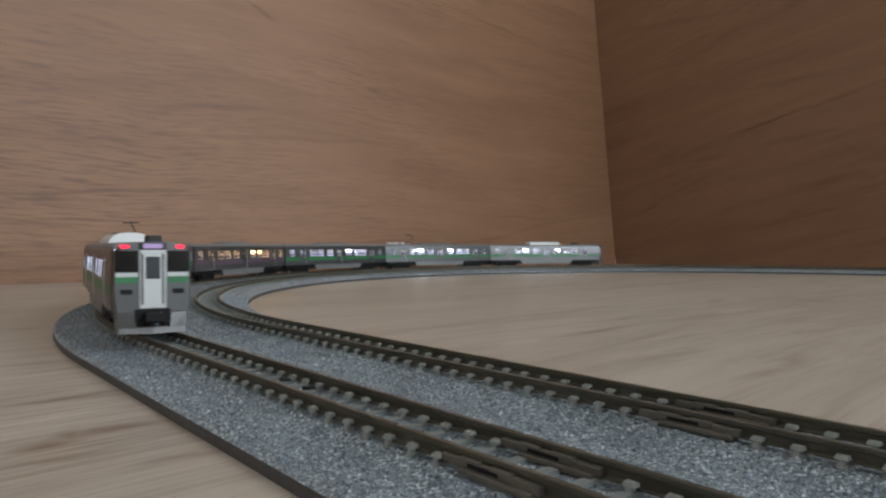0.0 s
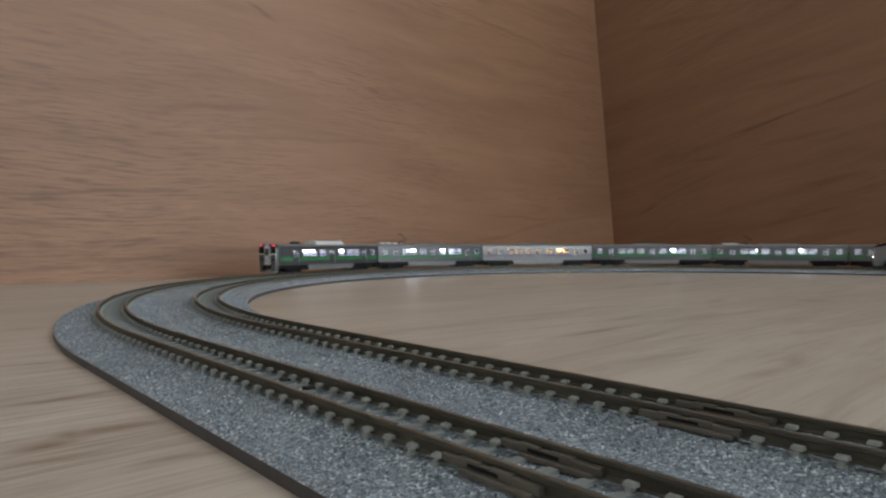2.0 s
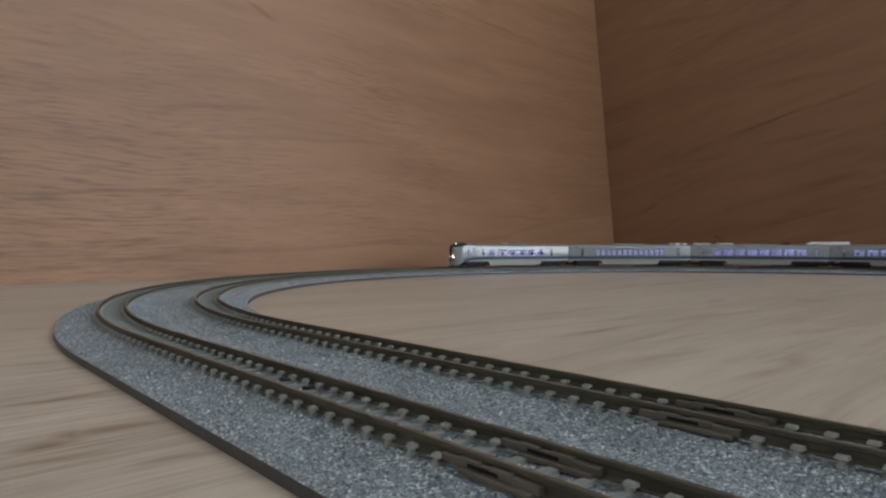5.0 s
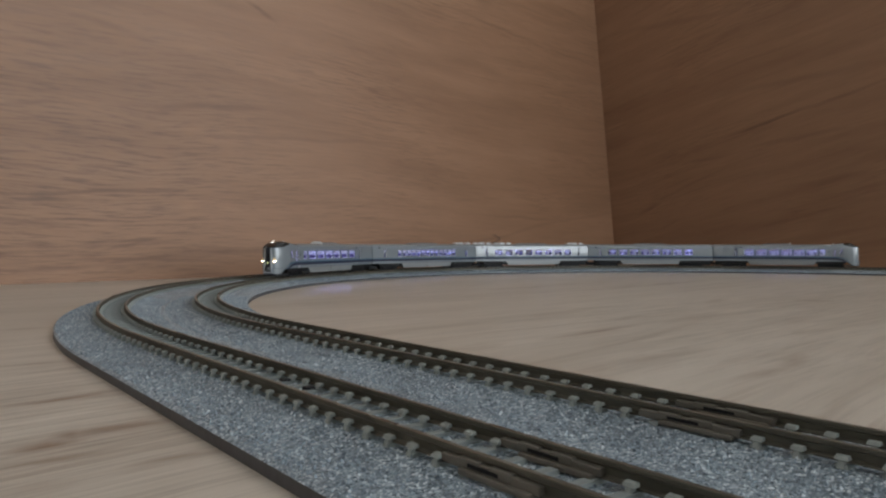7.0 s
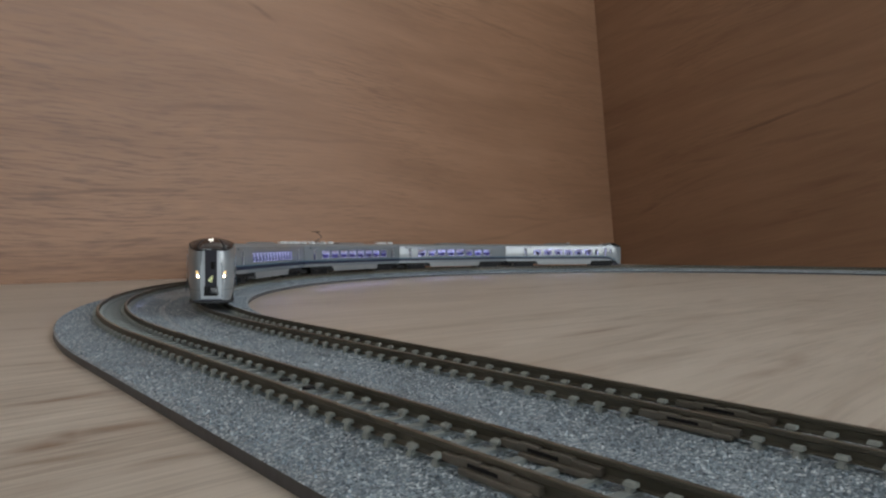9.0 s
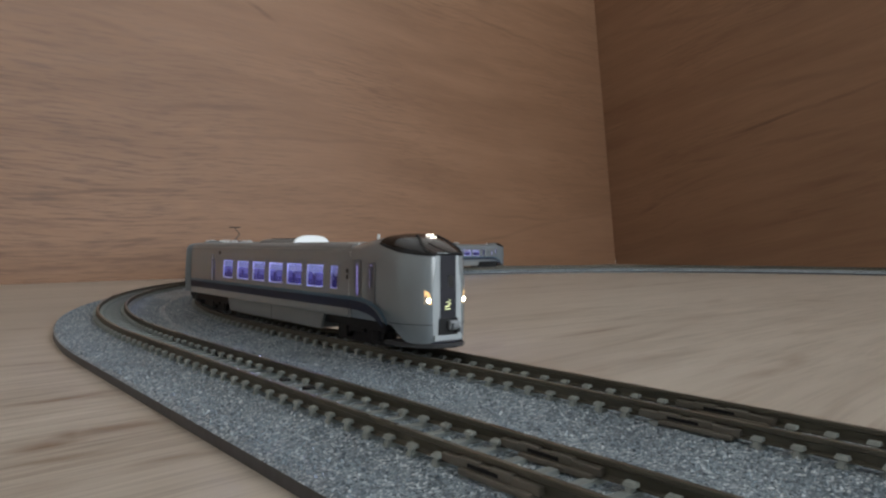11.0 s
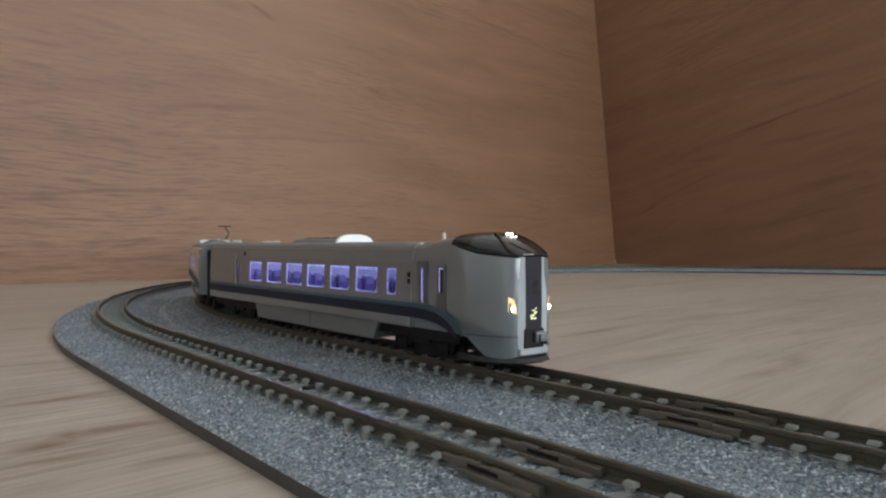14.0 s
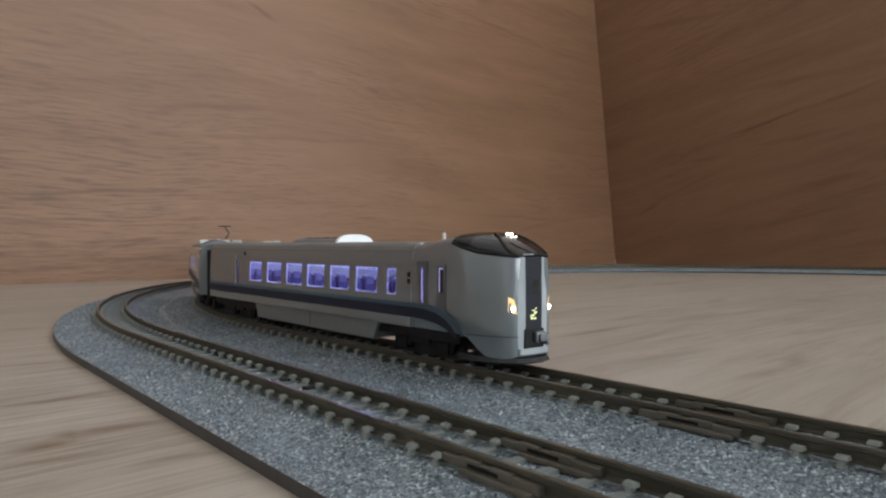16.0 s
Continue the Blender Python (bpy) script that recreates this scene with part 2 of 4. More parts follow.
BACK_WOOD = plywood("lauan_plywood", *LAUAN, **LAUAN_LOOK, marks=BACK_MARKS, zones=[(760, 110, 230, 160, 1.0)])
SIDE_WOOD = plywood("lauan_plywood_side", *LAUAN, **LAUAN_LOOK, marks=SIDE_MARKS)
# the zone's extra brown streaks darken the near-left floor in place of shade
FLOOR_WOOD = plywood("pale_plywood", (0.33, 0.273, 0.215), (0.505, 0.443, 0.378), (0.565, 0.505, 0.436), (0.20, 0.125, 0.08), size=0.8, rough=0.36, figure=0.42, fine_amount=0.5, thin=2.4, lines=0.3, dashes=0.2, blots=0.28, even=0.3, marks=FLOOR_MARKS, upright=False, zones=[(945, 480, 60, 140, 0.9)])
PLASTER = worn("plaster", (0.82, 0.81, 0.79), 0.85, 0, 8, 0.06)
BALLAST = ballast_material()
GRAIN = grain_material()
BASE_EDGE = worn("roadbed_plastic", (0.065, 0.064, 0.068), 0.55, 0, 500, 0.25, 0.4)
RAIL_SIDE = worn("rail_brown", (0.078, 0.070, 0.051), 0.5, 0.1, 300, 0.25)
RAIL_HEAD = worn("rail_head", (0.095, 0.086, 0.068), 0.29, 0.25, 300, 0.2)
SLEEPER = worn("sleeper_concrete", (0.22, 0.245, 0.24), 0.6, 0, 700, 0.25, 0.4)
CLIP = worn("clip_concrete", (0.30, 0.325, 0.305), 0.55, 0, 700, 0.15, 0.3)
JOINER = worn("joiner_brown", (0.15, 0.135, 0.11), 0.45, 0.2, 300, 0.2)
BLACK = worn("black_plastic", (0.008, 0.008, 0.009), 0.6, 0, 300, 0.2, spec=0.3)
DARKGREY = worn("dark_grey_plastic", (0.022, 0.023, 0.026), 0.65, 0, 300, 0.2)
SILVER = worn("silver_paint", (0.152, 0.178, 0.196), 0.5, 0.0, 500, 0.05, 0, 1.0)
STEEL = worn("stainless_paint", (0.13, 0.136, 0.14), 0.33, 0.65, 500, 0.05)
ROOF = worn("roof_grey", (0.20, 0.205, 0.21), 0.5, 0.1, 400, 0.08)
ROOF_UNIT = worn("roof_unit_grey", (0.76, 0.78, 0.79), 0.38, 0.2, 400, 0.05)
WHITE = worn("white_paint", (0.60, 0.625, 0.635), 0.4, 0, 400, 0.04)
STRIPE = worn("stripe_white", (0.40, 0.435, 0.46), 0.6, 0, 400, 0.05)
FRONT_DARK = worn("front_dark_paint", (0.014, 0.014, 0.022), 0.75, 0, 400, 0.15)
NAVY = worn("navy_paint", (0.008, 0.014, 0.038), 0.6, 0, 400, 0.1)
TEAL = worn("teal_paint", (0.05, 0.105, 0.15), 0.5, 0.1, 400, 0.1)
GREEN = worn("green_paint", (0.035, 0.19, 0.075), 0.4, 0, 400, 0.08)
PURPLE_SIGN = glowing("purple_sign", (0.5, 0.3, 0.75), 0.4, (0.3, 0.25, 0.35))
YELLOW_SIGN = glowing("yellow_green_sign", (0.75, 0.85, 0.2), 1.2)
DOORGREY = worn("door_grey", (0.15, 0.16, 0.17), 0.4, 0.4, 400, 0.08)
SKIRT = worn("skirt_grey", (0.20, 0.21, 0.215), 0.45, 0.2, 300, 0.08)
SMOKED = worn("smoked_glass", (0.010, 0.009, 0.009), 0.06, 0, 200, 0.1, spec=0.3)
# three dark glasses with reflections of wood and room mixed into their base colours
PANE_GREY_REFLECT = worn("cab_pane_grey_reflect", (0.04, 0.039, 0.041), 0.12, 0, 200, 0.1)
PANE_WOOD_REFLECT = worn("cab_pane_wood_reflect", (0.035, 0.022, 0.019), 0.1, 0, 200, 0.1)
DOOR_GLASS_REFLECT = worn("front_door_glass_reflect", (0.05, 0.06, 0.07), 0.12, 0, 200, 0.1)
GLASS = glass_material("window_glass", (0.9, 0.92, 0.95), 0.07)
RIM, rim_ns, rim_ln, rim_b = material("clear_rim", (0.9, 0.9, 0.95), 0.4)
rim_t = node(rim_ns, "ShaderNodeBsdfTranslucent", Color=(0.9, 0.9, 0.98, 1))
rim_ln.new(rim_t.outputs[0], rim_ns["Material Output"].inputs[0])
SEAT_BLUE = worn("seat_blue", (0.06, 0.045, 0.14), 0.7, 0, 400, 0.15)
SEAT_GREY = worn("seat_grey", (0.25, 0.26, 0.27), 0.7, 0, 400, 0.15)
COVER = worn("seat_cover", (0.17, 0.15, 0.27), 0.7, 0, 300, 0.1)
INNER = worn("interior_white", (0.6, 0.6, 0.62), 0.6, 0, 300, 0.05)
VIOLET_LED = glowing("violet_led", (0.41, 0.45, 1.0), 17.0)
WHITE_LED = glowing("white_led", (0.85, 0.95, 1.0), 16.0)
AMBER_LED = glowing("amber_led", (1.0, 0.55, 0.18), 14.0)
HEAD_GLOW = glowing("headlight_glow", (1.0, 0.60, 0.2), 1.1, (0.4, 0.38, 0.3))
HEAD_CORE = glowing("headlight_led", (1.0, 0.9, 0.68), 40.0)
TOP_GLOW = glowing("top_light_glow", (1.0, 0.95, 0.85), 4.5)
LENS = worn("unlit_lens", (0.35, 0.34, 0.33), 0.2, 0, 300, 0.1)
RED_GLOW = glowing("tail_light_glow", (1.0, 0.012, 0.05), 2.2, (0.4, 0.02, 0.03))


# ---- builders ----
WIDTH = [1.0]     # how wide a train is built


def finish(name, bm, mats, smooth=False):
    me = bpy.data.meshes.new(name)
    bmesh.ops.recalc_face_normals(bm, faces=bm.faces)
    bm.to_mesh(me)
    bm.free()
    for v in me.vertices:
        v.co = Vector((v.co.x, v.co.y * WIDTH[0], v.co.z)) * MM
    for m in (mats if isinstance(mats, (list, tuple)) else [mats]):
        me.materials.append(m)
    if smooth:
        for f in me.polygons:
            f.use_smooth = True
        me.set_sharp_from_angle(angle=radians(35))
    return me


def part(name, bm, mat, parent=None, label="", smooth=False):
    ob = new(name, bm if isinstance(bm, bpy.types.Mesh) else finish(name, bm, mat, smooth))
    if parent is not None:
        ob.parent = parent
    if label:
        tagged(ob, label)
    return ob


def box(x0, x1, y0, y1, z0, z1, bevel=0.0, bm=None, taper=0.0):
    """A box in mm, its edges rounded; taper draws the top in along x."""
    bm = bm or bmesh.new()
    vs = [bm.verts.new((x + (taper if x == x0 else -taper) * (z == z1), y, z)) for z in (z0, z1) for x, y in ((x0, y0), (x1, y0), (x1, y1), (x0, y1))]
    fs = [bm.faces.new([vs[i] for i in q]) for q in ((3, 2, 1, 0), (4, 5, 6, 7), (0, 1, 5, 4), (1, 2, 6, 5), (2, 3, 7, 6), (3, 0, 4, 7))]
    if bevel:
        es = list({e for f in fs for e in f.edges})
        bmesh.ops.bevel(bm, geom=es, offset=bevel, segments=2, affect="EDGES", profile=0.6)
    return bm


def rod(a, b, r, bm=None, n=8):
    bm = bm or bmesh.new()
    a, b = Vector(a), Vector(b)
    q = (b - a).to_track_quat("Z", "Y").to_matrix()
    rings = [[bm.verts.new(p + q @ Vector((r * math.cos(2 * math.pi * i / n), r * math.sin(2 * math.pi * i / n), 0))) for i in range(n)] for p in (a, b)]
    for i in range(n):
        bm.faces.new((rings[0][i], rings[0][(i + 1) % n], rings[1][(i + 1) % n], rings[1][i]))
    bm.faces.new(rings[0][::-1])
    bm.faces.new(rings[1])
    return bm


def tube(points, r, n=8):
    """A bent rod through points."""
    rings = []
    for i, p in enumerate(points):
        d = Vector(points[min(i + 1, len(points) - 1)]) - Vector(points[max(i - 1, 0)])
        q = d.to_track_quat("Z", "Y").to_matrix()
        rings.append([Vector(p) + q @ Vector((r * math.cos(2 * math.pi * k / n), r * math.sin(2 * math.pi * k / n), 0)) for k in range(n)])
    return loft(rings)


def loft(rings, bm=None, closed=True, caps=True):
    """Skins rings of points (x, y, z), all of one count."""
    bm = bm or bmesh.new()
    vr = [[bm.verts.new(p) for p in r] for r in rings]
    n = len(vr[0])
    for a, b in zip(vr, vr[1:]):
        for i in range(n if closed else n - 1):
            j = (i + 1) % n
            bm.faces.new((a[i], a[j], b[j], b[i]))
    if caps and closed:
        bm.faces.new(vr[0][::-1])
        bm.faces.new(vr[-1])
    return bm


def empty(name, label, category, group="", kind=""):
    return tagged(new(name), label, category, group, kind)


def slab(name, length, height, thick, mat, m, label, category, turn=0.0):
    """A board: x along its length, z up, y its thickness (front face at y = 0)."""
    bm = box(0, length, 0, thick, 0, height, 1.0)
    spin = Matrix.Rotation(radians(turn), 4, "Y")     # the veneer's grain may run askew
    bm.transform(spin.inverted())
    ob = part(name, bm, mat)
    ob.matrix_basis = m @ spin
    return tagged(ob, label, category, kind="structure")


def frame_matrix(origin, x, y, z):
    m = Matrix((x, y, z)).transposed().to_4x4()
    m.translation = origin * MM
    return m


# ---- the boards and the room ----
Z = Vector((0, 0, 1))
bm = box(ROOM_A0, ROOM_A, -60, ROOM_B, -15, 0.6)
ground = part("floor", bm, FLOOR_WOOD)
ground.matrix_basis = frame_matrix(CORNER, EA, EB, Z)
tagged(ground, "pale plywood board floor with faint brown grain lines", "floor", kind="structure")
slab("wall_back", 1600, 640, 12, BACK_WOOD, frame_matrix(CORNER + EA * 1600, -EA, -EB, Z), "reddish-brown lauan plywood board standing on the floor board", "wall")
lean = (EA * 63 + Z * 409).normalized()
slab("wall_side", 900, 660, 12, SIDE_WOOD, frame_matrix(CORNER, EB, lean.cross(EB), lean), "reddish-brown lauan plywood board leaning slightly inwards", "wall", -13.0)


def bounce_wall(name, a0, a1, b0, b1, z0, z1):
    ob = part(name, box(a0, a1, b0, b1, z0, z1), PLASTER)
    ob.matrix_basis = frame_matrix(CORNER, EA, EB, Z)
    return tagged(ob, "unseen plain off-white wall that bounces window light", "wall", kind="structure")


# walls and ceiling out of view, added to bounce the window's light
bounce_wall("wall_1", ROOM_A0 - 60, ROOM_A0, -60, ROOM_B, -15, ROOM_H)
bounce_wall("wall_2", ROOM_A0 - 60, ROOM_A, -120, -60, -15, ROOM_H)
bounce_wall("wall_3", ROOM_A, ROOM_A + 60, -120, ROOM_B + 60, -15, ROOM_H)
bounce_wall("wall_4", ROOM_A0 - 60, WIN_A0, ROOM_B, ROOM_B + 60, -15, ROOM_H)
bounce_wall("wall_5", WIN_A1, ROOM_A, ROOM_B, ROOM_B + 60, -15, ROOM_H)
bounce_wall("wall_6", WIN_A0, WIN_A1, ROOM_B, ROOM_B + 60, WIN_Z1, ROOM_H)
bounce_wall("wall_7", WIN_A0, WIN_A1, ROOM_B, ROOM_B + 60, -15, WIN_Z0)
roof_ob = part("ceiling", box(ROOM_A0 - 60, ROOM_A + 60, -120, ROOM_B + 60, ROOM_H, ROOM_H + 40), PLASTER)
roof_ob.matrix_basis = frame_matrix(CORNER, EA, EB, Z)
tagged(roof_ob, "unseen plain off-white ceiling that bounces window light", "ceiling", kind="structure")
win = empty("window_1", "daylit window opening with a plain frame", "window", kind="structure")
win.matrix_basis = frame_matrix(CORNER, EA, EB, Z)
for f in ((WIN_A0, WIN_A0 + 25, WIN_Z0, WIN_Z1), (WIN_A1 - 25, WIN_A1, WIN_Z0, WIN_Z1), (WIN_A0 + 25, WIN_A1 - 25, WIN_Z1 - 25, WIN_Z1), (WIN_A0 + 25, WIN_A1 - 25, WIN_Z0, WIN_Z0 + 25)):
    part("window_frame", box(f[0], f[1], ROOM_B + 4, ROOM_B + 26, f[2], f[3], 2), WHITE, win)


# ---- the track ----
def path_stations(radius, step_arc, step_line):
    arc = math.pi * radius
    out = []
    for start, length, step in ((0, arc, step_arc), (arc, STRAIGHT, step_line), (arc + STRAIGHT, arc, step_arc), (2 * arc + STRAIGHT, STRAIGHT, step_line)):
        k = max(2, round(length / step))
        out += [start + length * i / k for i in range(k)]
    return out


def sweep(profile, radius, stations, bm=None, mats=None):
    """Sweeps an open or closed profile of (offset, height) round the oval."""
    bm = bm or bmesh.new()
    rings = []
    for s in stations:
        ring = []
        for o, z in profile:
            p, _ = on_track(s, radius, o)
            ring.append(bm.verts.new((p.x, p.y, z)))
        rings.append(ring)
    k = len(profile)
    for a, b in zip(rings, rings[1:] + rings[:1]):
        for i in range(k):
            j = (i + 1) % k
            f = bm.faces.new((a[i], a[j], b[j], b[i]))
            if mats:
                f.material_index = mats[i]
    return bm


SLEEPER_PITCH = 5.17


def clip_mesh():
    """A rail clip on its concrete shoulder: a tapered foot with a wider head."""
    bm = loft([[(-0.5, -0.65, -1.0), (0.5, -0.65, -1.0), (0.5, 0.6, -1.0), (-0.5, 0.6, -1.0)],
               [(-0.34, -0.3, 0.3), (0.34, -0.3, 0.3), (0.34, 0.5, 0.3), (-0.34, 0.5, 0.3)],
               [(-0.82, -0.45, 0.42), (0.82, -0.45, 0.42), (0.82, 0.6, 0.42), (-0.82, 0.6, 0.42)],
               [(-0.7, -0.2, 0.85), (0.7, -0.2, 0.85), (0.75, 0.6, 0.9), (-0.75, 0.6, 0.9)]])
    return finish("clip", bm, CLIP)


def sleeper_mesh():
    bm = loft([[(-0.95, -6.6, -1.1), (0.95, -6.6, -1.1), (0.95, 6.6, -1.1), (-0.95, 6.6, -1.1)],
               [(-0.75, -6.3, 0.4), (0.75, -6.3, 0.4), (0.75, 6.3, 0.4), (-0.75, 6.3, 0.4)]])
    return finish("sleeper", bm, SLEEPER)


CLIP_MESH, SLEEPER_MESH = clip_mesh(), sleeper_mesh()


def ballast_grains(radius, prof, edge_in, edge_out, track):
    """Loose-looking stone grains moulded into the roadbed of the near straight and the first of the curve."""
    rng = np.random.default_rng(int(radius))
    count = 27000
    s = -235 + 420 * rng.random(count) ** 1.5
    o = edge_in + 0.9 + (edge_out - edge_in - 1.8) * rng.random(count)
    keep = np.abs(np.abs(o) - 4.85) > 1.25
    s, o = s[keep], o[keep]
    top = sorted((a, h) for a, h in prof if h > 2.6)
    z = np.interp(o, [a for a, h in top], [h for a, h in top])
    base = np.array([(on_track(float(a), radius, float(b))[0].x, on_track(float(a), radius, float(b))[0].y) for a, b in zip(s, o)])
    n = len(base)
    octa = np.array([(1, 0, 0), (-1, 0, 0), (0, 1, 0), (0, -1, 0), (0, 0, 1), (0, 0, -1)], float)
    size = rng.uniform(0.14, 0.37, (n, 1, 1)) * rng.uniform(0.7, 1.3, (n, 6, 1))
    turn = rng.random(n) * 2 * math.pi
    c, q = np.cos(turn)[:, None], np.sin(turn)[:, None]
    v = octa[None] * size + rng.normal(0, 0.05, (n, 6, 3))
    v = np.stack([v[..., 0] * c - v[..., 1] * q, v[..., 0] * q + v[..., 1] * c, v[..., 2] * 0.8], -1)
    v[..., 0] += base[:, None, 0]
    v[..., 1] += base[:, None, 1]
    v[..., 2] += z[:, None] + 0.05
    tri = np.array([(0, 2, 4), (2, 1, 4), (1, 3, 4), (3, 0, 4), (2, 0, 5), (1, 2, 5), (3, 1, 5), (0, 3, 5)])
    faces = (tri[None] + 6 * np.arange(n)[:, None, None]).reshape(-1, 3)
    me = bpy.data.meshes.new("ballast")
    me.from_pydata((v.reshape(-1, 3) * MM).tolist(), [], faces.tolist())
    me.materials.append(GRAIN)
    tagged(part("ballast", me, GRAIN, track), "loose pale and dark grey stone grains", kind="stuff")


def build_track(radius, label, joint, edge_out, edge_in):
    track = empty("railway_track", label, "model track", "tracks of the oval")
    st = path_stations(radius, radius * radians(1.5), 40)
    # roadbed with sloped shoulders and a thin upright edge
    lip_out = [(edge_out, 0.0), (edge_out - 0.15, 2.4), (edge_out - 0.7, 2.75)] if radius == R_OUT else [(edge_out, 0.0), (edge_out, 2.9), (edge_out - 1, 2.95)]
    lip_in = [(edge_in + 0.7, 2.75), (edge_in + 0.15, 2.4), (edge_in, 0.0)] if radius == R_IN else [(edge_in + 1, 2.95), (edge_in, 2.9), (edge_in, 0.0)]
    prof = lip_out + [(12.5, 3.15), (10.2, 3.35), (8.4, 4.0), (7.0, 4.5),
            (3.2, 4.5), (0, 4.4), (-3.2, 4.5), (-7.0, 4.5), (-8.4, 4.0), (-10.2, 3.35), (-12.5, 3.15)] + lip_in
    idx = [1] + [0] * 14 + [1, 1]
    bed = part("roadbed", sweep(prof, radius, st, None, idx), [BALLAST, BASE_EDGE], track, "grey speckled ballast roadbed with a dark edge", True)
    for side in (4.5, -4.5):
        k = 1 if side > 0 else -1
        c = side + 0.35 * k       # head's inner face at the gauge line
        rp = [(c - 0.85, 5.18), (c + 0.85, 5.18), (c + 0.8, 5.42), (c + 0.22, 5.62), (c + 0.22, 6.55), (c + 0.48, 6.72), (c + 0.46, 7.18), (c + 0.34, RAIL_TOP),
              (c - 0.34, RAIL_TOP), (c - 0.46, 7.18), (c - 0.48, 6.72), (c - 0.22, 6.55), (c - 0.22, 5.62), (c - 0.8, 5.42)]
        part("rail", sweep(rp, radius, st, None, [0] * 7 + [1] + [0] * 6), [RAIL_SIDE, RAIL_HEAD], track, "brown rail with a polished head")
        # rail joiners at the end of a track piece
        for s in (joint, 300.0, 600.0, 900.0):
            p, d = on_track(s, radius, c)
            lat = Vector((d.y, -d.x, 0))
            bm = box(-8.6, 7.4, -1.1, 1.1, 5.3, 6.35, 0.2)
            box(-7.8, 3.6, -1.75, 1.75, 4.75, 5.5, 0.25, bm)
            for x in (-4.6, 0.6):
                box(x, x + 3.6, -1.2, 1.2, 5.6, 6.6, 0.15, bm)
            j = part("joiner", bm, JOINER, track)
            j.matrix_basis = frame_matrix(p, d, -lat, Z)
            # no opening is cut: a black box gives the slot's darkness
            part("slot", box(-2.6, 2.4, -1.26, 1.26, 5.75, 6.2), BLACK, j)
    # sleepers: those of the visible curve one by one
    total = 2 * math.pi * radius + 2 * STRAIGHT
    count = round(total / SLEEPER_PITCH)
    pitch = total / count
    phase = -0.8 if radius == R_OUT else -0.5
    n_near = 0
    far = bmesh.new()
    for i in range(-int(240 / pitch), count - int(240 / pitch)):
        s = i * pitch + phase
        p, d = on_track(s, radius)
        m = frame_matrix(Vector((p.x, p.y, 4.65)), d, Vector((-d.y, d.x, 0)), Z)
        if s < 1000 and n_near < 280:
            n_near += 1
            sl = new("sleeper", SLEEPER_MESH)
            sl.parent, sl.matrix_basis = track, m
            near_joint = abs(s - joint + 0.6) < 7.0
            for k, y in enumerate((-6.05, -3.55, 3.55, 6.05)):
                if near_joint:
                    continue
                c = new("clip", CLIP_MESH)
                c.parent = sl
                c.matrix_basis = pose(0, y * MM, 0.5 * MM, 0, 0, 180 if k in (1, 3) else 0)
        else:
            mm_ = Matrix.Translation(m.translation / MM) @ m.to_3x3().to_4x4()
            for x0, x1, y0, y1, z1 in ((-1.1, 1.1, -7.3, 7.3, 0.55), (-0.8, 0.8, -6.5, -5.6, 1.6), (-0.8, 0.8, -4.0, -3.1, 1.6), (-0.8, 0.8, 3.1, 4.0, 1.6), (-0.8, 0.8, 5.6, 6.5, 1.6)):
                vs = [far.verts.new(mm_ @ Vector((x, y, z))) for z in (0, z1) for x, y in ((x0, y0), (x1, y0), (x1, y1), (x0, y1))]
                for q in ((4, 5, 6, 7), (0, 1, 5, 4), (1, 2, 6, 5), (2, 3, 7, 6), (3, 0, 4, 7)):
                    far.faces.new([vs[v] for v in q])
    tagged(part("sleepers", far, CLIP, track), kind="stuff")
    ballast_grains(radius, prof, edge_in, edge_out, track)
    return track


outer_track = build_track(R_OUT, "grey ballasted model track with brown rails, outer of two", -138.0, 18.9, -18.5)
inner_track = build_track(R_IN, "grey ballasted model track with brown rails, inner of two", -139.4, 18.5, -18.6)
# two feeder holes, their dark inside shown by solid black boxes
for s in (-72.7, -82.3):
    p, d = on_track(s, R_OUT, -2.2)
    h = part("feeder_hole_shade", box(-0.9, 0.9, -0.9, 0.9, 4.2, 5.5, 0.25), BLACK, outer_track)
    h.matrix_basis = frame_matrix(p, d, Vector((-d.y, d.x, 0)), Z)


# ---- the trains ----
# A car's own space: x forwards, y to its left, z up from the rail head, in mm.
def side_y(z):
    """Half width of a car's side at height z: a slight tumblehome."""
    pts = ((2.0, 9.4), (6.5, 9.66), (11.0, 9.72), (15.0, 9.68), (20.0, 9.4), (22.0, 9.15), (23.0, 8.8))
    for (z0, y0), (z1, y1) in zip(pts, pts[1:]):
        if z <= z1:
            return y0 + (y1 - y0) * (z - z0) / (z1 - z0)
    return pts[-1][1]


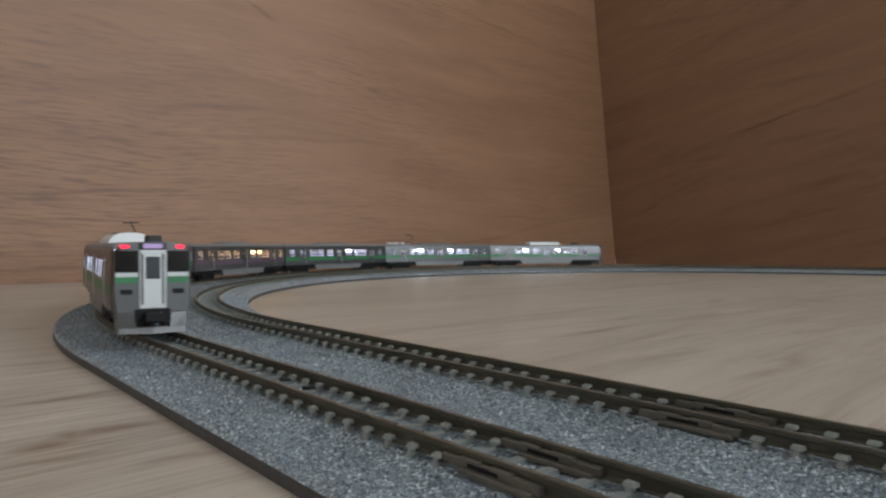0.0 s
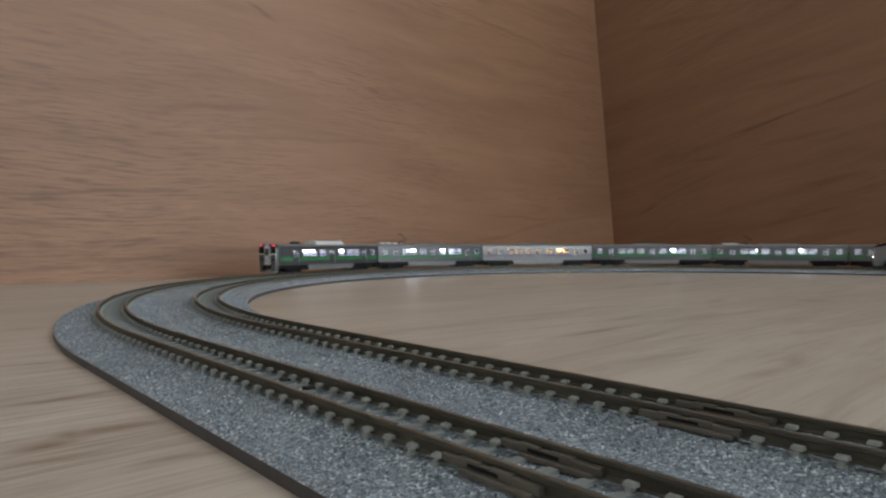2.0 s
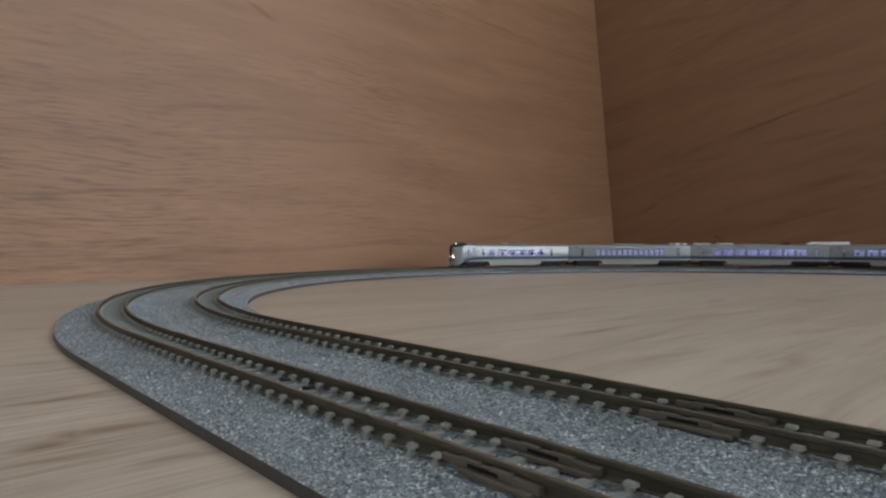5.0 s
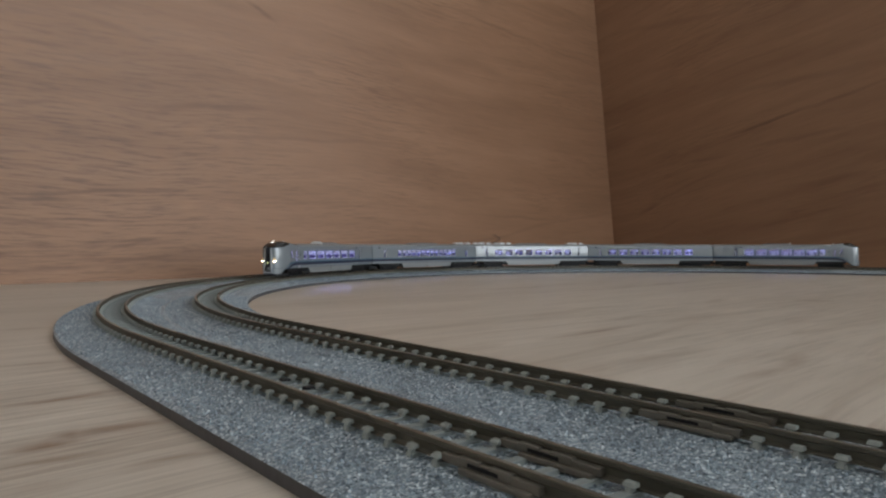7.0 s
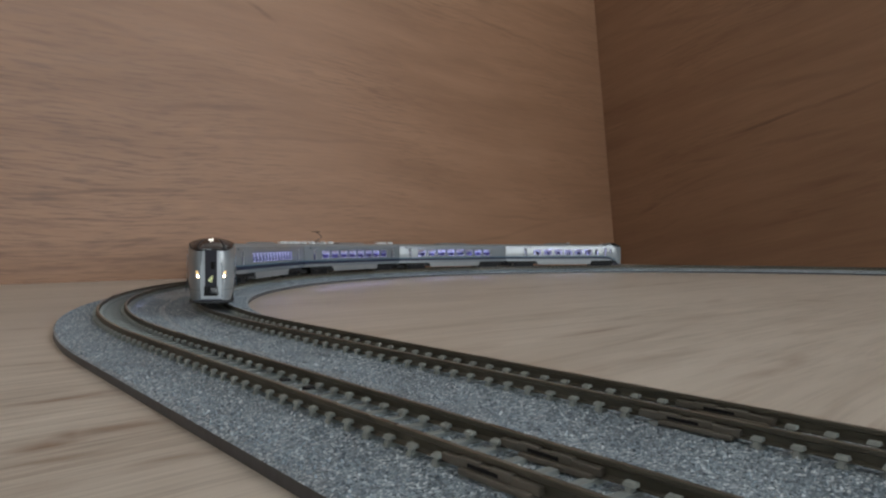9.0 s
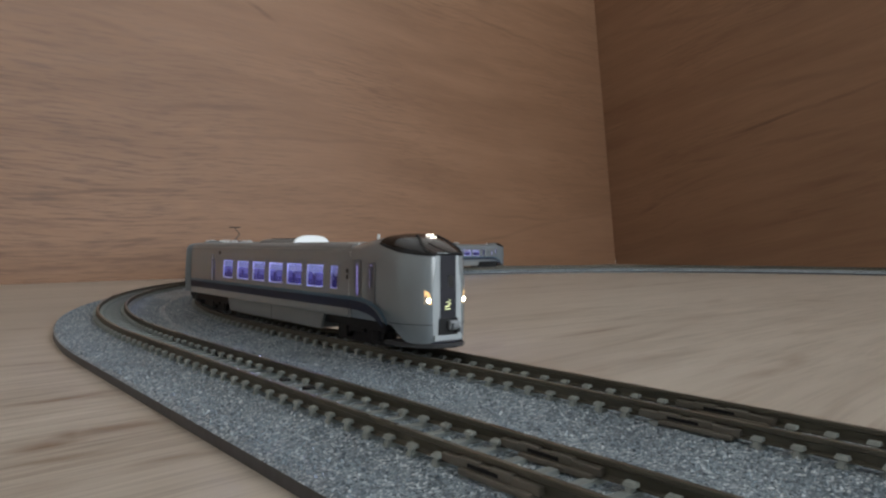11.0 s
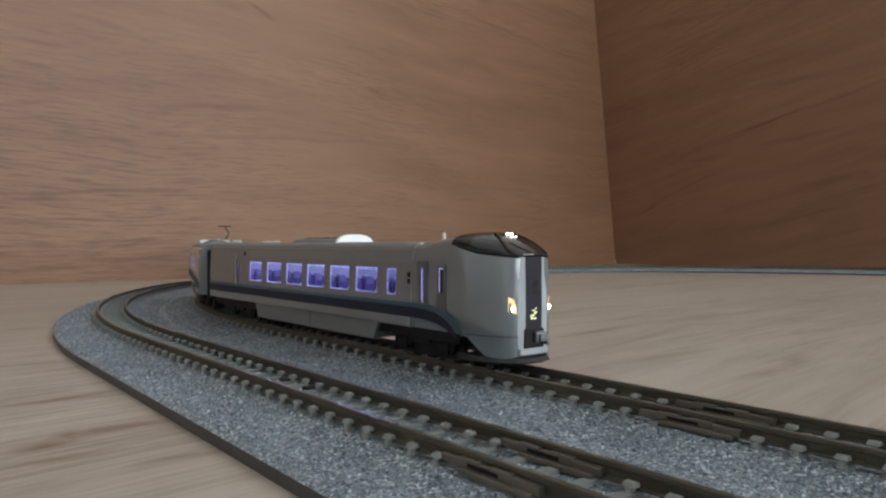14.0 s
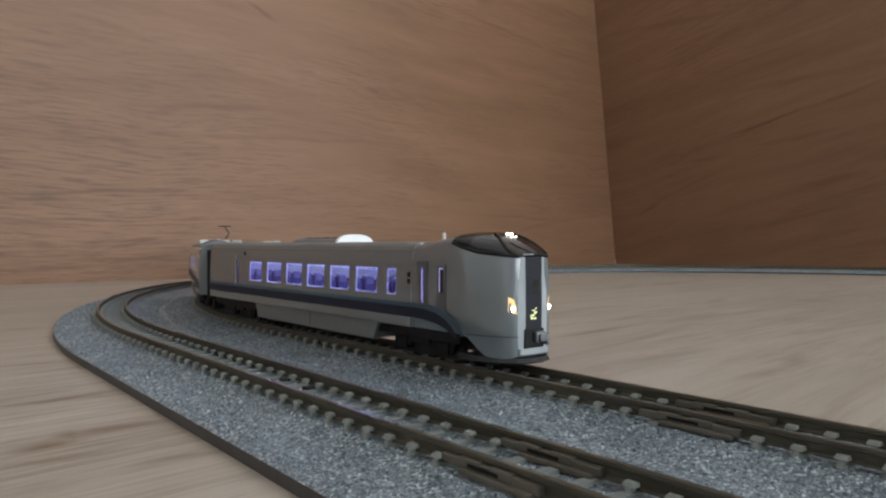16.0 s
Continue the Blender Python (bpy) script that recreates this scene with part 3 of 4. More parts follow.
def shell(x0, x1, z0, z1, holes, bands, mats):
    """Both side walls of a car, with thickness, and holes (x0, x1, z0, z1) that go through them.
    bands: (height, slot) from which a paint begins; the last slot is the reveal of the holes."""
    bm = bmesh.new()
    xs = sorted({x0, x1, *[h[0] for h in holes], *[h[1] for h in holes]})
    zs = sorted({z0, z1, 11.0, 15.0, 20.0, 22.0, *[b[0] for b in bands if z0 < b[0] < z1], *[h[2] for h in holes], *[h[3] for h in holes]})
    zs = [z for z in zs if z0 <= z <= z1]
    inset = 0.55

    def solid(i, k):
        if not (0 <= i < len(xs) - 1 and 0 <= k < len(zs) - 1):
            return True
        mx, mz = (xs[i] + xs[i + 1]) / 2, (zs[k] + zs[k + 1]) / 2
        return not any(h[0] < mx < h[1] and h[2] < mz < h[3] for h in holes)

    for sg in (1, -1):
        def v(x, z, d=0.0):
            return bm.verts.new((x, sg * (side_y(z) - d), z))
        for i in range(len(xs) - 1):
            for k in range(len(zs) - 1):
                xa, xb, za, zb = xs[i], xs[i + 1], zs[k], zs[k + 1]
                if solid(i, k):
                    f = bm.faces.new((v(xa, za), v(xb, za), v(xb, zb), v(xa, zb)))
                    f.material_index = [s for z, s in bands if z <= (za + zb) / 2][-1]
                    f = bm.faces.new((v(xa, za, inset), v(xb, za, inset), v(xb, zb, inset), v(xa, zb, inset)))
                    f.material_index = len(mats) - 1
                else:
                    for (ax, az), (bx, bz), nb in (((xa, za), (xb, za), (i, k - 1)), ((xb, za), (xb, zb), (i + 1, k)), ((xb, zb), (xa, zb), (i, k + 1)), ((xa, zb), (xa, za), (i - 1, k))):
                        if solid(*nb):
                            f = bm.faces.new((v(ax, az), v(bx, bz), v(bx, bz, inset), v(ax, az, inset)))
                            f.material_index = len(mats) - 1
    return bm


def roof_mesh(x0, x1, top=24.4):
    ring = []
    for i in range(13):
        a = math.pi * i / 12
        c, s = math.cos(a), math.sin(a)
        ring.append((math.copysign(abs(c) ** 0.55, c) * 9.0, 22.4 + (top - 22.4) * s ** 0.8))
    return loft([[(x, y, z) for y, z in ring] + [(x, -8.4, 22.3), (x, 8.4, 22.3)] for x in (x0, x0 + 0.4, x1 - 0.4, x1)])


def pane_at(x0, x1, z0, z1, car, name="window"):
    for sg in (1, -1):
        bm = bmesh.new()
        ya, yb = sg * (side_y(z0) - 0.22), sg * (side_y(z1) - 0.22)
        loft([[(x0 - 0.1, ya, z0 - 0.1), (x1 + 0.1, ya, z0 - 0.1), (x1 + 0.1, yb, z1 + 0.1), (x0 - 0.1, yb, z1 + 0.1)],
              [(x0 - 0.1, ya - sg * 0.2, z0 - 0.1), (x1 + 0.1, ya - sg * 0.2, z0 - 0.1), (x1 + 0.1, yb - sg * 0.2, z1 + 0.1), (x0 - 0.1, yb - sg * 0.2, z1 + 0.1)]], bm)
        w = part(name, bm, GLASS, car)
        w.visible_shadow = False
        if name == "window":
            rim = bmesh.new()
            for xa, xb, za, zb in ((x0, x0 + 0.28, z0, z1), (x1 - 0.28, x1, z0, z1), (x0 + 0.28, x1 - 0.28, z0, z0 + 0.3), (x0 + 0.28, x1 - 0.28, z1 - 0.3, z1),
                                   (x0 + 0.28, x0 + 0.7, z0 + 0.3, z0 + 0.6), (x1 - 0.7, x1 - 0.28, z0 + 0.3, z0 + 0.6), (x0 + 0.28, x0 + 0.7, z1 - 0.6, z1 - 0.3), (x1 - 0.7, x1 - 0.28, z1 - 0.6, z1 - 0.3)):
                qa, qb = sg * (side_y(za) - 0.1), sg * (side_y(zb) - 0.1)
                loft([[(xa, qa, za), (xb, qa, za), (xb, qb, zb), (xa, qb, zb)], [(xa, qa - sg * 0.1, za), (xb, qa - sg * 0.1, za), (xb, qb - sg * 0.1, zb), (xa, qb - sg * 0.1, zb)]], rim)
            part("window_rim", rim, RIM, w)


def bogie(x, car):
    """A two-axle bogie: side frames with axle boxes and springs, and four wheels."""
    bm = bmesh.new()
    for sg in (1, -1):
        y = sg * 6.6
        loft([[(px_, y - 0.5, pz) for px_, pz in ((-10.5, 4.4), (-9.5, 2.0), (-5.6, 1.9), (-4.0, 3.0), (4.0, 3.0), (5.6, 1.9), (9.5, 2.0), (10.5, 4.4), (4.6, 4.9), (-4.6, 4.9))],
              [(px_, y + 0.5, pz) for px_, pz in ((-10.5, 4.4), (-9.5, 2.0), (-5.6, 1.9), (-4.0, 3.0), (4.0, 3.0), (5.6, 1.9), (9.5, 2.0), (10.5, 4.4), (4.6, 4.9), (-4.6, 4.9))]], bm)
        for ax in (-7.0, 7.0):
            box(ax - 1.6, ax + 1.6, y - 0.9, y + 0.9, 1.6, 4.2, 0.3, bm)
        box(-2.6, 2.6, y - 1.0, y + 1.0, 3.2, 6.2, 0.4, bm)
    box(-2.5, 2.5, -6.2, 6.2, 3.0, 6.4, 0, bm)
    # black sheets added to keep the gaps between the wheels dark
    box(-12, 12, -5.9, -5.7, 0.7, 5.6, 0, bm)
    box(-12, 12, 5.7, 5.9, 0.7, 5.6, 0, bm)
    b = part("bogie", bm, BLACK, car, "black bogie")
    b.matrix_basis = pose(x * MM, 0, 0)
    for ax in (-7.0, 7.0):
        wheel_bm = bmesh.new()
        for sg in (1, -1):
            rod((ax, sg * 3.7, 2.85), (ax, sg * 5.6, 2.85), 2.85, wheel_bm, 20)
            rod((ax, sg * 3.5, 2.85), (ax, sg * 4.0, 2.85), 3.4, wheel_bm, 20)
        rod((ax, -4, 2.85), (ax, 4, 2.85), 0.7, wheel_bm)
        part("wheelset", wheel_bm, RAIL_HEAD, b, "metal wheelset")
    return b


def interior(x0, x1, led, seat, car, pitch=6.2, spots=()):
    part("car_floor", box(x0, x1, -8.9, 8.9, 6.9, 7.5), INNER, car)
    bm, cover = bmesh.new(), bmesh.new()
    for sg in (1, -1):
        x = x0 + 6
        while x < x1 - 5:
            lo = [(x, 7.5), (x + 3.4, 7.5), (x + 3.4, 10.6), (x + 0.9, 10.8), (x + 0.2, 15.6), (x - 0.6, 15.6)]
            for ya, yb in ((2.0, 4.9), (5.3, 8.2)):
                loft([[(a, sg * ya, b) for a, b in lo], [(a, sg * yb, b) for a, b in lo]], bm)
                box(x - 0.7, x + 0.35, min(sg * (ya + 0.4), sg * (yb - 0.4)), max(sg * (ya + 0.4), sg * (yb - 0.4)), 14.4, 16.2, 0.2, cover)
            x += pitch
    part("seats", bm, seat, car)
    part("head_covers", cover, COVER, car, "pale head covers on the seats")
    # added backdrop: hides the far windows and catches the strip's light
    part("lit_backdrop", box(x0 + 4, x1 - 4, -0.3, 0.3, 7.5, 17.6), INNER, car)
    part("light_strip", box(x0 + 2, x1 - 2, -1.6, 1.6, 21.4, 22.0, 0.2), led, car)
    for spot in spots:
        part("light_unit", box(spot - 1.5, spot + 1.5, -5.0, 5.0, 17.2, 19.4, 0.5), led, car)


def roof_unit(x0, x1, half, z1, car, mat=None):
    """A roof cooler with a domed section and flat ends."""
    ring = []
    for i in range(15):
        a = math.pi * i / 14
        c, s = math.cos(a), math.sin(a)
        ring.append((math.copysign(abs(c) ** 0.75, c) * half, 23.4 + (z1 - 23.4) * s ** 0.85))
    bm = loft([[(x, y * k, 23.4 + (z - 23.4) * k) for y, z in ring] for x, k in ((x0, 0.94), (x0 + 0.5, 1), (x1 - 0.5, 1), (x1, 0.95))])
    u = part("roof_unit", bm, mat or ROOF_UNIT, car, "domed roof cooler")
    n = int((x1 - x0 - 6) // 5)
    for i in range(n):
        part("grille", box(x0 + 4 + i * 5, x0 + 7.4 + i * 5, -half * 0.45, half * 0.45, z1 - 0.25, z1 + 0.12, 0.1), DARKGREY, u)
    return u


def pantograph(x, car):
    """A single-arm current collector, raised, on four insulators."""
    bm = bmesh.new()
    for sg in (1, -1):
        rod((x - 4, sg * 4.0, 25.6), (x + 4, sg * 4.0, 25.6), 0.3, bm)
        rod((x - 4 * sg, -4.0, 25.6), (x - 4 * sg, 4.0, 25.6), 0.3, bm)
    p = part("pantograph", bm, DARKGREY, car, "dark single-arm pantograph")
    part("lower_arm", rod((x + 3.5, 0, 25.7), (x - 5.5, 0, 30.2), 0.35), DARKGREY, p)
    part("upper_arm", rod((x - 5.5, 0, 30.2), (x + 2.0, 0, 34.0), 0.28), DARKGREY, p)
    bm = rod((x + 1.3, -3.5, 34.2), (x + 1.3, 3.5, 34.2), 0.25)
    rod((x + 2.7, -3.5, 34.2), (x + 2.7, 3.5, 34.2), 0.25, bm)
    for sg in (1, -1):
        rod((x + 1.3, sg * 2.6, 34.2), (x + 2.7, sg * 2.6, 34.2), 0.2, bm)
    part("collector_head", bm, DARKGREY, p)
    for sx in (1, -1):
        for sg in (1, -1):
            part("insulator", rod((x + sx * 3.8, sg * 4, 24.0), (x + sx * 3.8, sg * 4, 25.4), 0.55), WHITE, p)


def gear(x, car):
    """Small switchgear boxes and insulators on the roof."""
    for dx in (2.6, 4.2, 7.6, 11.9, 15.4):
        for sg in (1, -1):
            part("insulator", rod((x + dx, sg * 4.6, 23.6), (x + dx, sg * 4.6, 26.2 + 0.3 * sg), 0.42), WHITE, car)
    for dx, y, w, hgt in ((0, 3.2, 3.0, 1.6), (5, -2.6, 2.2, 1.9), (9, 2.4, 3.4, 1.5), (13, -1.5, 2.4, 1.8)):
        part("roof_box", box(x + dx, x + dx + w, y - 1.6, y + 1.6, 23.9, 24.3 + hgt, 0.25), ROOF_UNIT, car)
        part("insulator", rod((x + dx - 0.9, y, 23.9), (x + dx - 0.9, y, 25.9), 0.45), WHITE, car)


def coupler(x, sg, car):
    bm = rod((x, 0, 4.6), (x + sg * 1.6, 0, 4.6), 0.9)
    box(min(x, x + sg * 1.5), max(x, x + sg * 1.5), -1.6, 1.6, 2.4, 5.4, 0.3, bm)
    part("coupler", bm, BLACK, car)


def gangway(x, sg, car):
    coupler(x, sg, car)
    # added black block in place of the shade under the gangway
    part("gap_filler", box(min(x, x - sg * 9), max(x, x - sg * 9), -4.5, 4.5, 1.6, 4.6, 0.3), BLACK, car)
    part("gangway", box(min(x, x + sg * 1.4), max(x, x + sg * 1.4), -7.0, 7.0, 5.0, 21.8, 0.3), DARKGREY, car)


def end_wall(x, sg, mat, car, lo=6.5):
    ys = [(side_y(z), z) for z in (lo, 11, 15, 20, 22)]
    ring = ys + [(6.5, 23.6), (0, 24.2), (-6.5, 23.6)] + [(-y, z) for y, z in reversed(ys)]
    part("end_wall", loft([[(x, y, z) for y, z in ring], [(x - sg * 0.8, y, z) for y, z in ring]]), mat, car)


def paint_line(name, mat, car, rows, proud):
    """A painted band on both sides: rows of (x, low, high)."""
    bm = bmesh.new()
    for sg in (1, -1):
        fr = [[(x, sg * (side_y(z) + proud), z) for z in (lo + (hi - lo) * k / 3 for k in range(4))] for x, lo, hi in rows]
        loft([r + [(x, y - sg * 0.12, z) for x, y, z in reversed(r)] for r in fr], bm)
    return part(name, bm, mat, car)


def skirts(x0, x1, car, mat=SKIRT):
    """The underfloor equipment between the bogies, closed by flat covers."""
    bm = bmesh.new()
    for sg in (1, -1):
        ya, yb = sg * 9.2, sg * 8.3
        loft([[(x0 + 2, ya, 2.6), (x1 - 2, ya, 2.6), (x1, ya, 6.9), (x0, ya, 6.9)],
              [(x0 + 2, yb, 2.6), (x1 - 2, yb, 2.6), (x1, yb, 6.9), (x0, yb, 6.9)]], bm)
    box(x0 + 2, x1 - 2, -8.2, 8.2, 2.7, 6.8, 0, bm)
    part("underfloor_cover", bm, mat, car)
    for x in (1.0,):
        for sg in (1, -1):
            part("cover_joint", box(x, x + 0.25, sg * 9.2 - 0.03, sg * 9.2 + 0.03, 2.9, 6.6), DARKGREY, car)


# the express: silver with a navy line under the windows
def express_car(cab, group, label, windows, doors, pan=False, lit=True):
    car = empty("express_cab_car" if cab else "express_car", label, "model train car", group)
    rear, nose0 = -68.6, (46.0 if cab else 68.6)
    holes = [(x - w / 2, x + w / 2, 13.0, 18.7) for x, w in windows] + [(x - 1.6, x + 1.6, 8.6, 20.4) for x in doors]
    bands = [(0, 0)]
    part("body", shell(rear, nose0, 6.6, 22.5, holes, bands, [SILVER, INNER]), [SILVER, INNER], car, "silver-grey car side")
    part("roof", roof_mesh(rear, nose0), ROOF, car, "grey roof", True)
    for x, w in windows:
        pane_at(x - w / 2, x + w / 2, 13.0, 18.7, car)
    for x in doors:
        for sg in (1, -1):
            hw = 0.55
            for za, zb, xa, xb in ((8.6, 12.0, -1.6, 1.6), (18.8, 20.4, -1.6, 1.6), (12.0, 18.8, -1.6, -hw), (12.0, 18.8, hw, 1.6)):
                zm = (za + zb) / 2
                part("door_panel", box(x + xa, x + xb, sg * (side_y(zm) - 0.45) - 0.15, sg * (side_y(zm) - 0.45) + 0.15, za, zb), DOORGREY, car)
        pane_at(x - hw, x + hw, 12.0, 18.8, car, "door_window")
    interior(rear + 3, nose0 - 2, VIOLET_LED, SEAT_BLUE, car, 6.1)
    end_wall(rear, -1, SILVER, car)
    gangway(rear, -1, car)
    part("underframe", box(-66, 60, -8.2, 8.2, 4.3, 6.8, 0.2), BLACK, car)
    bogie(-47, car)
    bogie(47, car)
    skirts(-33, 33, car)
    for sg in (1, -1):
        part("marker", box(nose0 - 9 if not cab else -41, (nose0 - 9 if not cab else -41) + 1.7, sg * 9.28 - 0.12, sg * 9.28 + 0.12, 20.4, 21.6, 0.1), BLACK, car)
    roof_unit(-18, 8.3 if cab else 16, 5.0, 25.5, car, ROOF)
    if cab:
        # thin pale cap: the window's reflection on the grey cooler's front, put into colour
        roof_unit(8.1, 9.0, 6.1, 26.4, car)
    if not cab:
        end_wall(nose0, 1, SILVER, car)
        gangway(nose0, 1, car)
        paint_line("teal_line", TEAL, car, [(rear, 10.8, 11.6), (nose0, 10.8, 11.6)], 0.03)
        paint_line("navy_line", NAVY, car, [(rear, 8.7, 10.8), (nose0, 8.7, 10.8)], 0.05)
        if pan:
            pantograph(41, car)
            gear(50, car)
            gear(26, car)
            gear(-64, car)
        return car
    # the cab: a domed nose
    st = [(46, 9.62, 6.6, 22.3, 24.4), (50, 9.62, 6.6, 22.6, 24.8), (53, 9.62, 6.6, 23.2, 25.3), (56, 9.62, 6.6, 23.7, 25.8), (58.2, 9.5, 6.6, 23.9, 26.1), (60.3, 9.3, 6.5, 23.2, 26.3),
          (62.5, 9.0, 6.1, 22.6, 26.2), (64.5, 8.6, 4.5, 22.1, 25.85), (66.5, 8.0, 2.9, 21.9, 25.2), (68.4, 7.3, 2.7, 21.75, 24.3), (70, 6.5, 2.7, 21.6, 23.3), (71.2, 5.4, 2.8, 21.55, 22.4), (71.8, 4.4, 3.1, 21.5, 21.9)]
    body_bm, glass_bm = bmesh.new(), bmesh.new()

    def ring(x, w, zb, zg, ht):
        e = 0.935 - 0.035 * min(max((x - 48) / 8, 0), 1)     # the shoulder draws in towards the dome
        low = [(w * k, zb + (zg - zb) * q) for k, q in ((0.93, 0), (0.97, 0.15), (1.0, 0.35), (1.0, 0.6), (0.985, 0.82), (0.955, 0.93), (e, 1.0))]
        top = [(w * e * math.cos(a) ** 0.8, zg + (ht - zg) * math.sin(a) ** 0.9) for a in [math.pi / 2 * i / 6 for i in range(6)]] + [(0.0, ht)]
        return low, top

    lows, tops = [], []
    for row in st:
        low, top = ring(*row)
        lows.append([(row[0], y, z) for y, z in low])
        tops.append([(row[0], y, z) for y, z in top] + [(row[0], -y, z) for y, z in reversed(top[:-1])])
    loft(lows, body_bm, False)
    loft([[(x, -y, z) for x, y, z in r] for r in lows], body_bm, False)
    body_bm.faces.new([body_bm.verts.new(p) for p in lows[-1]] + [body_bm.verts.new((x, -y, z)) for x, y, z in reversed(lows[-1])])
    loft(tops[:5], body_bm, False)
    bmesh.ops.remove_doubles(body_bm, verts=body_bm.verts, dist=0.01)
    part("nose", body_bm, SILVER, car, "silver-grey rounded nose", True)
    loft(tops[4:], glass_bm, False)
    glass_bm.faces.ensure_lookup_table()
    for i, f in enumerate(glass_bm.faces):
        r, k = divmod(i, 12)
        k = min(k, 11 - k)
        split = 6.2 - 0.75 * r
        if 2 <= r and k > split + 0.5:
            f.material_index = 2
        elif 2 <= r and 0 < k < min(split, 4):
            f.material_index = 1
    glass = part("windscreen", glass_bm, [SMOKED, PANE_GREY_REFLECT, PANE_WOOD_REFLECT], car, "dark smoked windscreen dome", True)

    def on_glass(r, k):
        """A place on the dome: ring r, k steps up from its edge."""
        lo, hi = Vector(tops[r][int(k)]), Vector(tops[r][min(int(k) + 1, 12)])
        return lo.lerp(hi, k - int(k))

    for mirror in (False, True):
        rows = [(7, 4.9), (8, 4.3), (9, 3.4), (10, 2.3), (11, 1.1), (12, 0.3)]
        part("window_pillar", tube([on_glass(r, 12 - k if mirror else k) for r, k in rows], 0.3), BLACK, glass)
        part("glass_edge", tube([on_glass(r, 12 - 0.2 if mirror else 0.2) for r in range(4, 13)], 0.3), BLACK, glass)
    part("wiper", tube([on_glass(r, k) for r, k in ((12, 5.0), (11, 6.2), (10, 7.0), (9, 7.3))], 0.13), BLACK, glass)
    part("lower_rim", tube([on_glass(12, k) + Vector((0.1, 0, -0.05)) for k in (0.3, 1, 2, 3, 4, 5, 6, 7, 8, 9, 10, 11, 11.7)], 0.32), BLACK, glass)
    bm = bmesh.new()
    for yy in (-2.9, -2.2, -1.5, -1.0, -0.5):
        box(71.95, 72.3, yy, yy + 0.36, 21.78, 22.02, 0, bm)
    part("number_bars", bm, STRIPE, glass, "tiny white marks that cannot be read")
    part("front_panel", box(71.3, 72.25, -2.2, 2.2, 8.0, 21.5, 0.15), FRONT_DARK, car, "dark front door panel")
    part("front_window", box(72.2, 72.32, -0.1, 1.4, 14.6, 17.2, 0.03), SMOKED, car)
    bm = bmesh.new()
    for pz, w0, w1 in ((9.9, -0.9, 0.5), (10.25, -1.0, -0.6), (10.5, -0.8, 0.1), (10.75, -0.1, 0.3), (11.05, 0.1, 0.75), (11.4, -0.5, 0.2), (11.75, 0.3, 0.6)):
        box(72.26, 72.34, w0, w1, pz, pz + 0.2, 0, bm)
    part("train_sign", bm, YELLOW_SIGN, car, "small lit yellow-green sign")
    for sg in (1, -1):
        part("front_stripe", loft([[(71.2, sg * 2.25, 4.5), (72.15, sg * 2.25, 4.5), (71.75, sg * 4.0, 4.5), (70.9, sg * 4.0, 4.5)],
                                   [(71.2, sg * 2.25, 12), (72.2, sg * 2.25, 12), (71.9, sg * 4.0, 12), (70.9, sg * 4.0, 12)],
                                   [(71.2, sg * 2.25, 21.4), (72.1, sg * 2.25, 21.4), (71.6, sg * 3.9, 21.4), (70.9, sg * 3.9, 21.4)]]), STRIPE, car, "white front stripe")
        head = part("headlight", loft([[(70.2, sg * 4.3, 11.0), (71.9, sg * 4.35, 11.0), (70.95, sg * 5.65, 11.3), (69.8, sg * 5.5, 11.3)],
                                       [(70.2, sg * 4.3, 12.2), (71.86, sg * 4.45, 12.2), (70.95, sg * 5.65, 12.6), (69.8, sg * 5.5, 12.6)],
                                       [(70.2, sg * 4.7, 13.6), (71.68, sg * 4.85, 13.6), (71.08, sg * 5.65, 14.1), (69.8, sg * 5.5, 14.1)]]), HEAD_GLOW if lit else LENS, car, "lit warm headlight" if lit else "unlit headlight")
        part("lamp", rod((71.0, sg * 4.85, 11.9), (71.7, sg * 4.85, 11.9), 0.4, None, 14), HEAD_CORE if lit else LENS, head, "white glowing lamp" if lit else "")
        for lx, lz in ((65.4, 25.75), (66.6, 25.2)):
            part("top_light", rod((lx, sg * 0.55, lz), (lx + 0.55, sg * 0.55, lz + 0.1), 0.18 if lx < 66 else 0.12, None, 12), TOP_GLOW if lit else LENS, car, "lit roof headlight" if lit else "unlit roof headlight")
    bm = box(69.2, 73.3, -0.3, 2.4, 5.5, 7.6, 0.4)
    box(73.0, 73.9, 0.2, 2.0, 5.8, 7.2, 0.3, bm)
    box(72.0, 73.6, 2.2, 3.0, 5.0, 6.2, 0.2, bm)
    part("coupler_cover", bm, DOORGREY, car, "grey coupler box")
    part("bumper", box(71.3, 72.35, -3.8, 3.8, 3.4, 4.5, 0.15), STRIPE, car, "white bumper strip")
    # solid black box in place of the shade round the coupler
    part("coupler_recess_shade", box(70.5, 72.4, -2.6, 2.6, 4.55, 8.1, 0.1), BLACK, car)
    plow = [(60.5, 8.6), (66, 8.2), (70, 6.6), (72.6, 4.2), (73.6, 1.5), (73.6, -1.5), (72.6, -4.2), (70, -6.6), (66, -8.2), (60.5, -8.6)]
    part("snow_plough", loft([[(x - 0.6, y, 1.75) for x, y in plow], [(x - 0.2, y * 1.03, 2.05) for x, y in plow], [(x - 0.8, y, 2.75) for x, y in plow]]), DARKGREY, car, "dark snow plough")
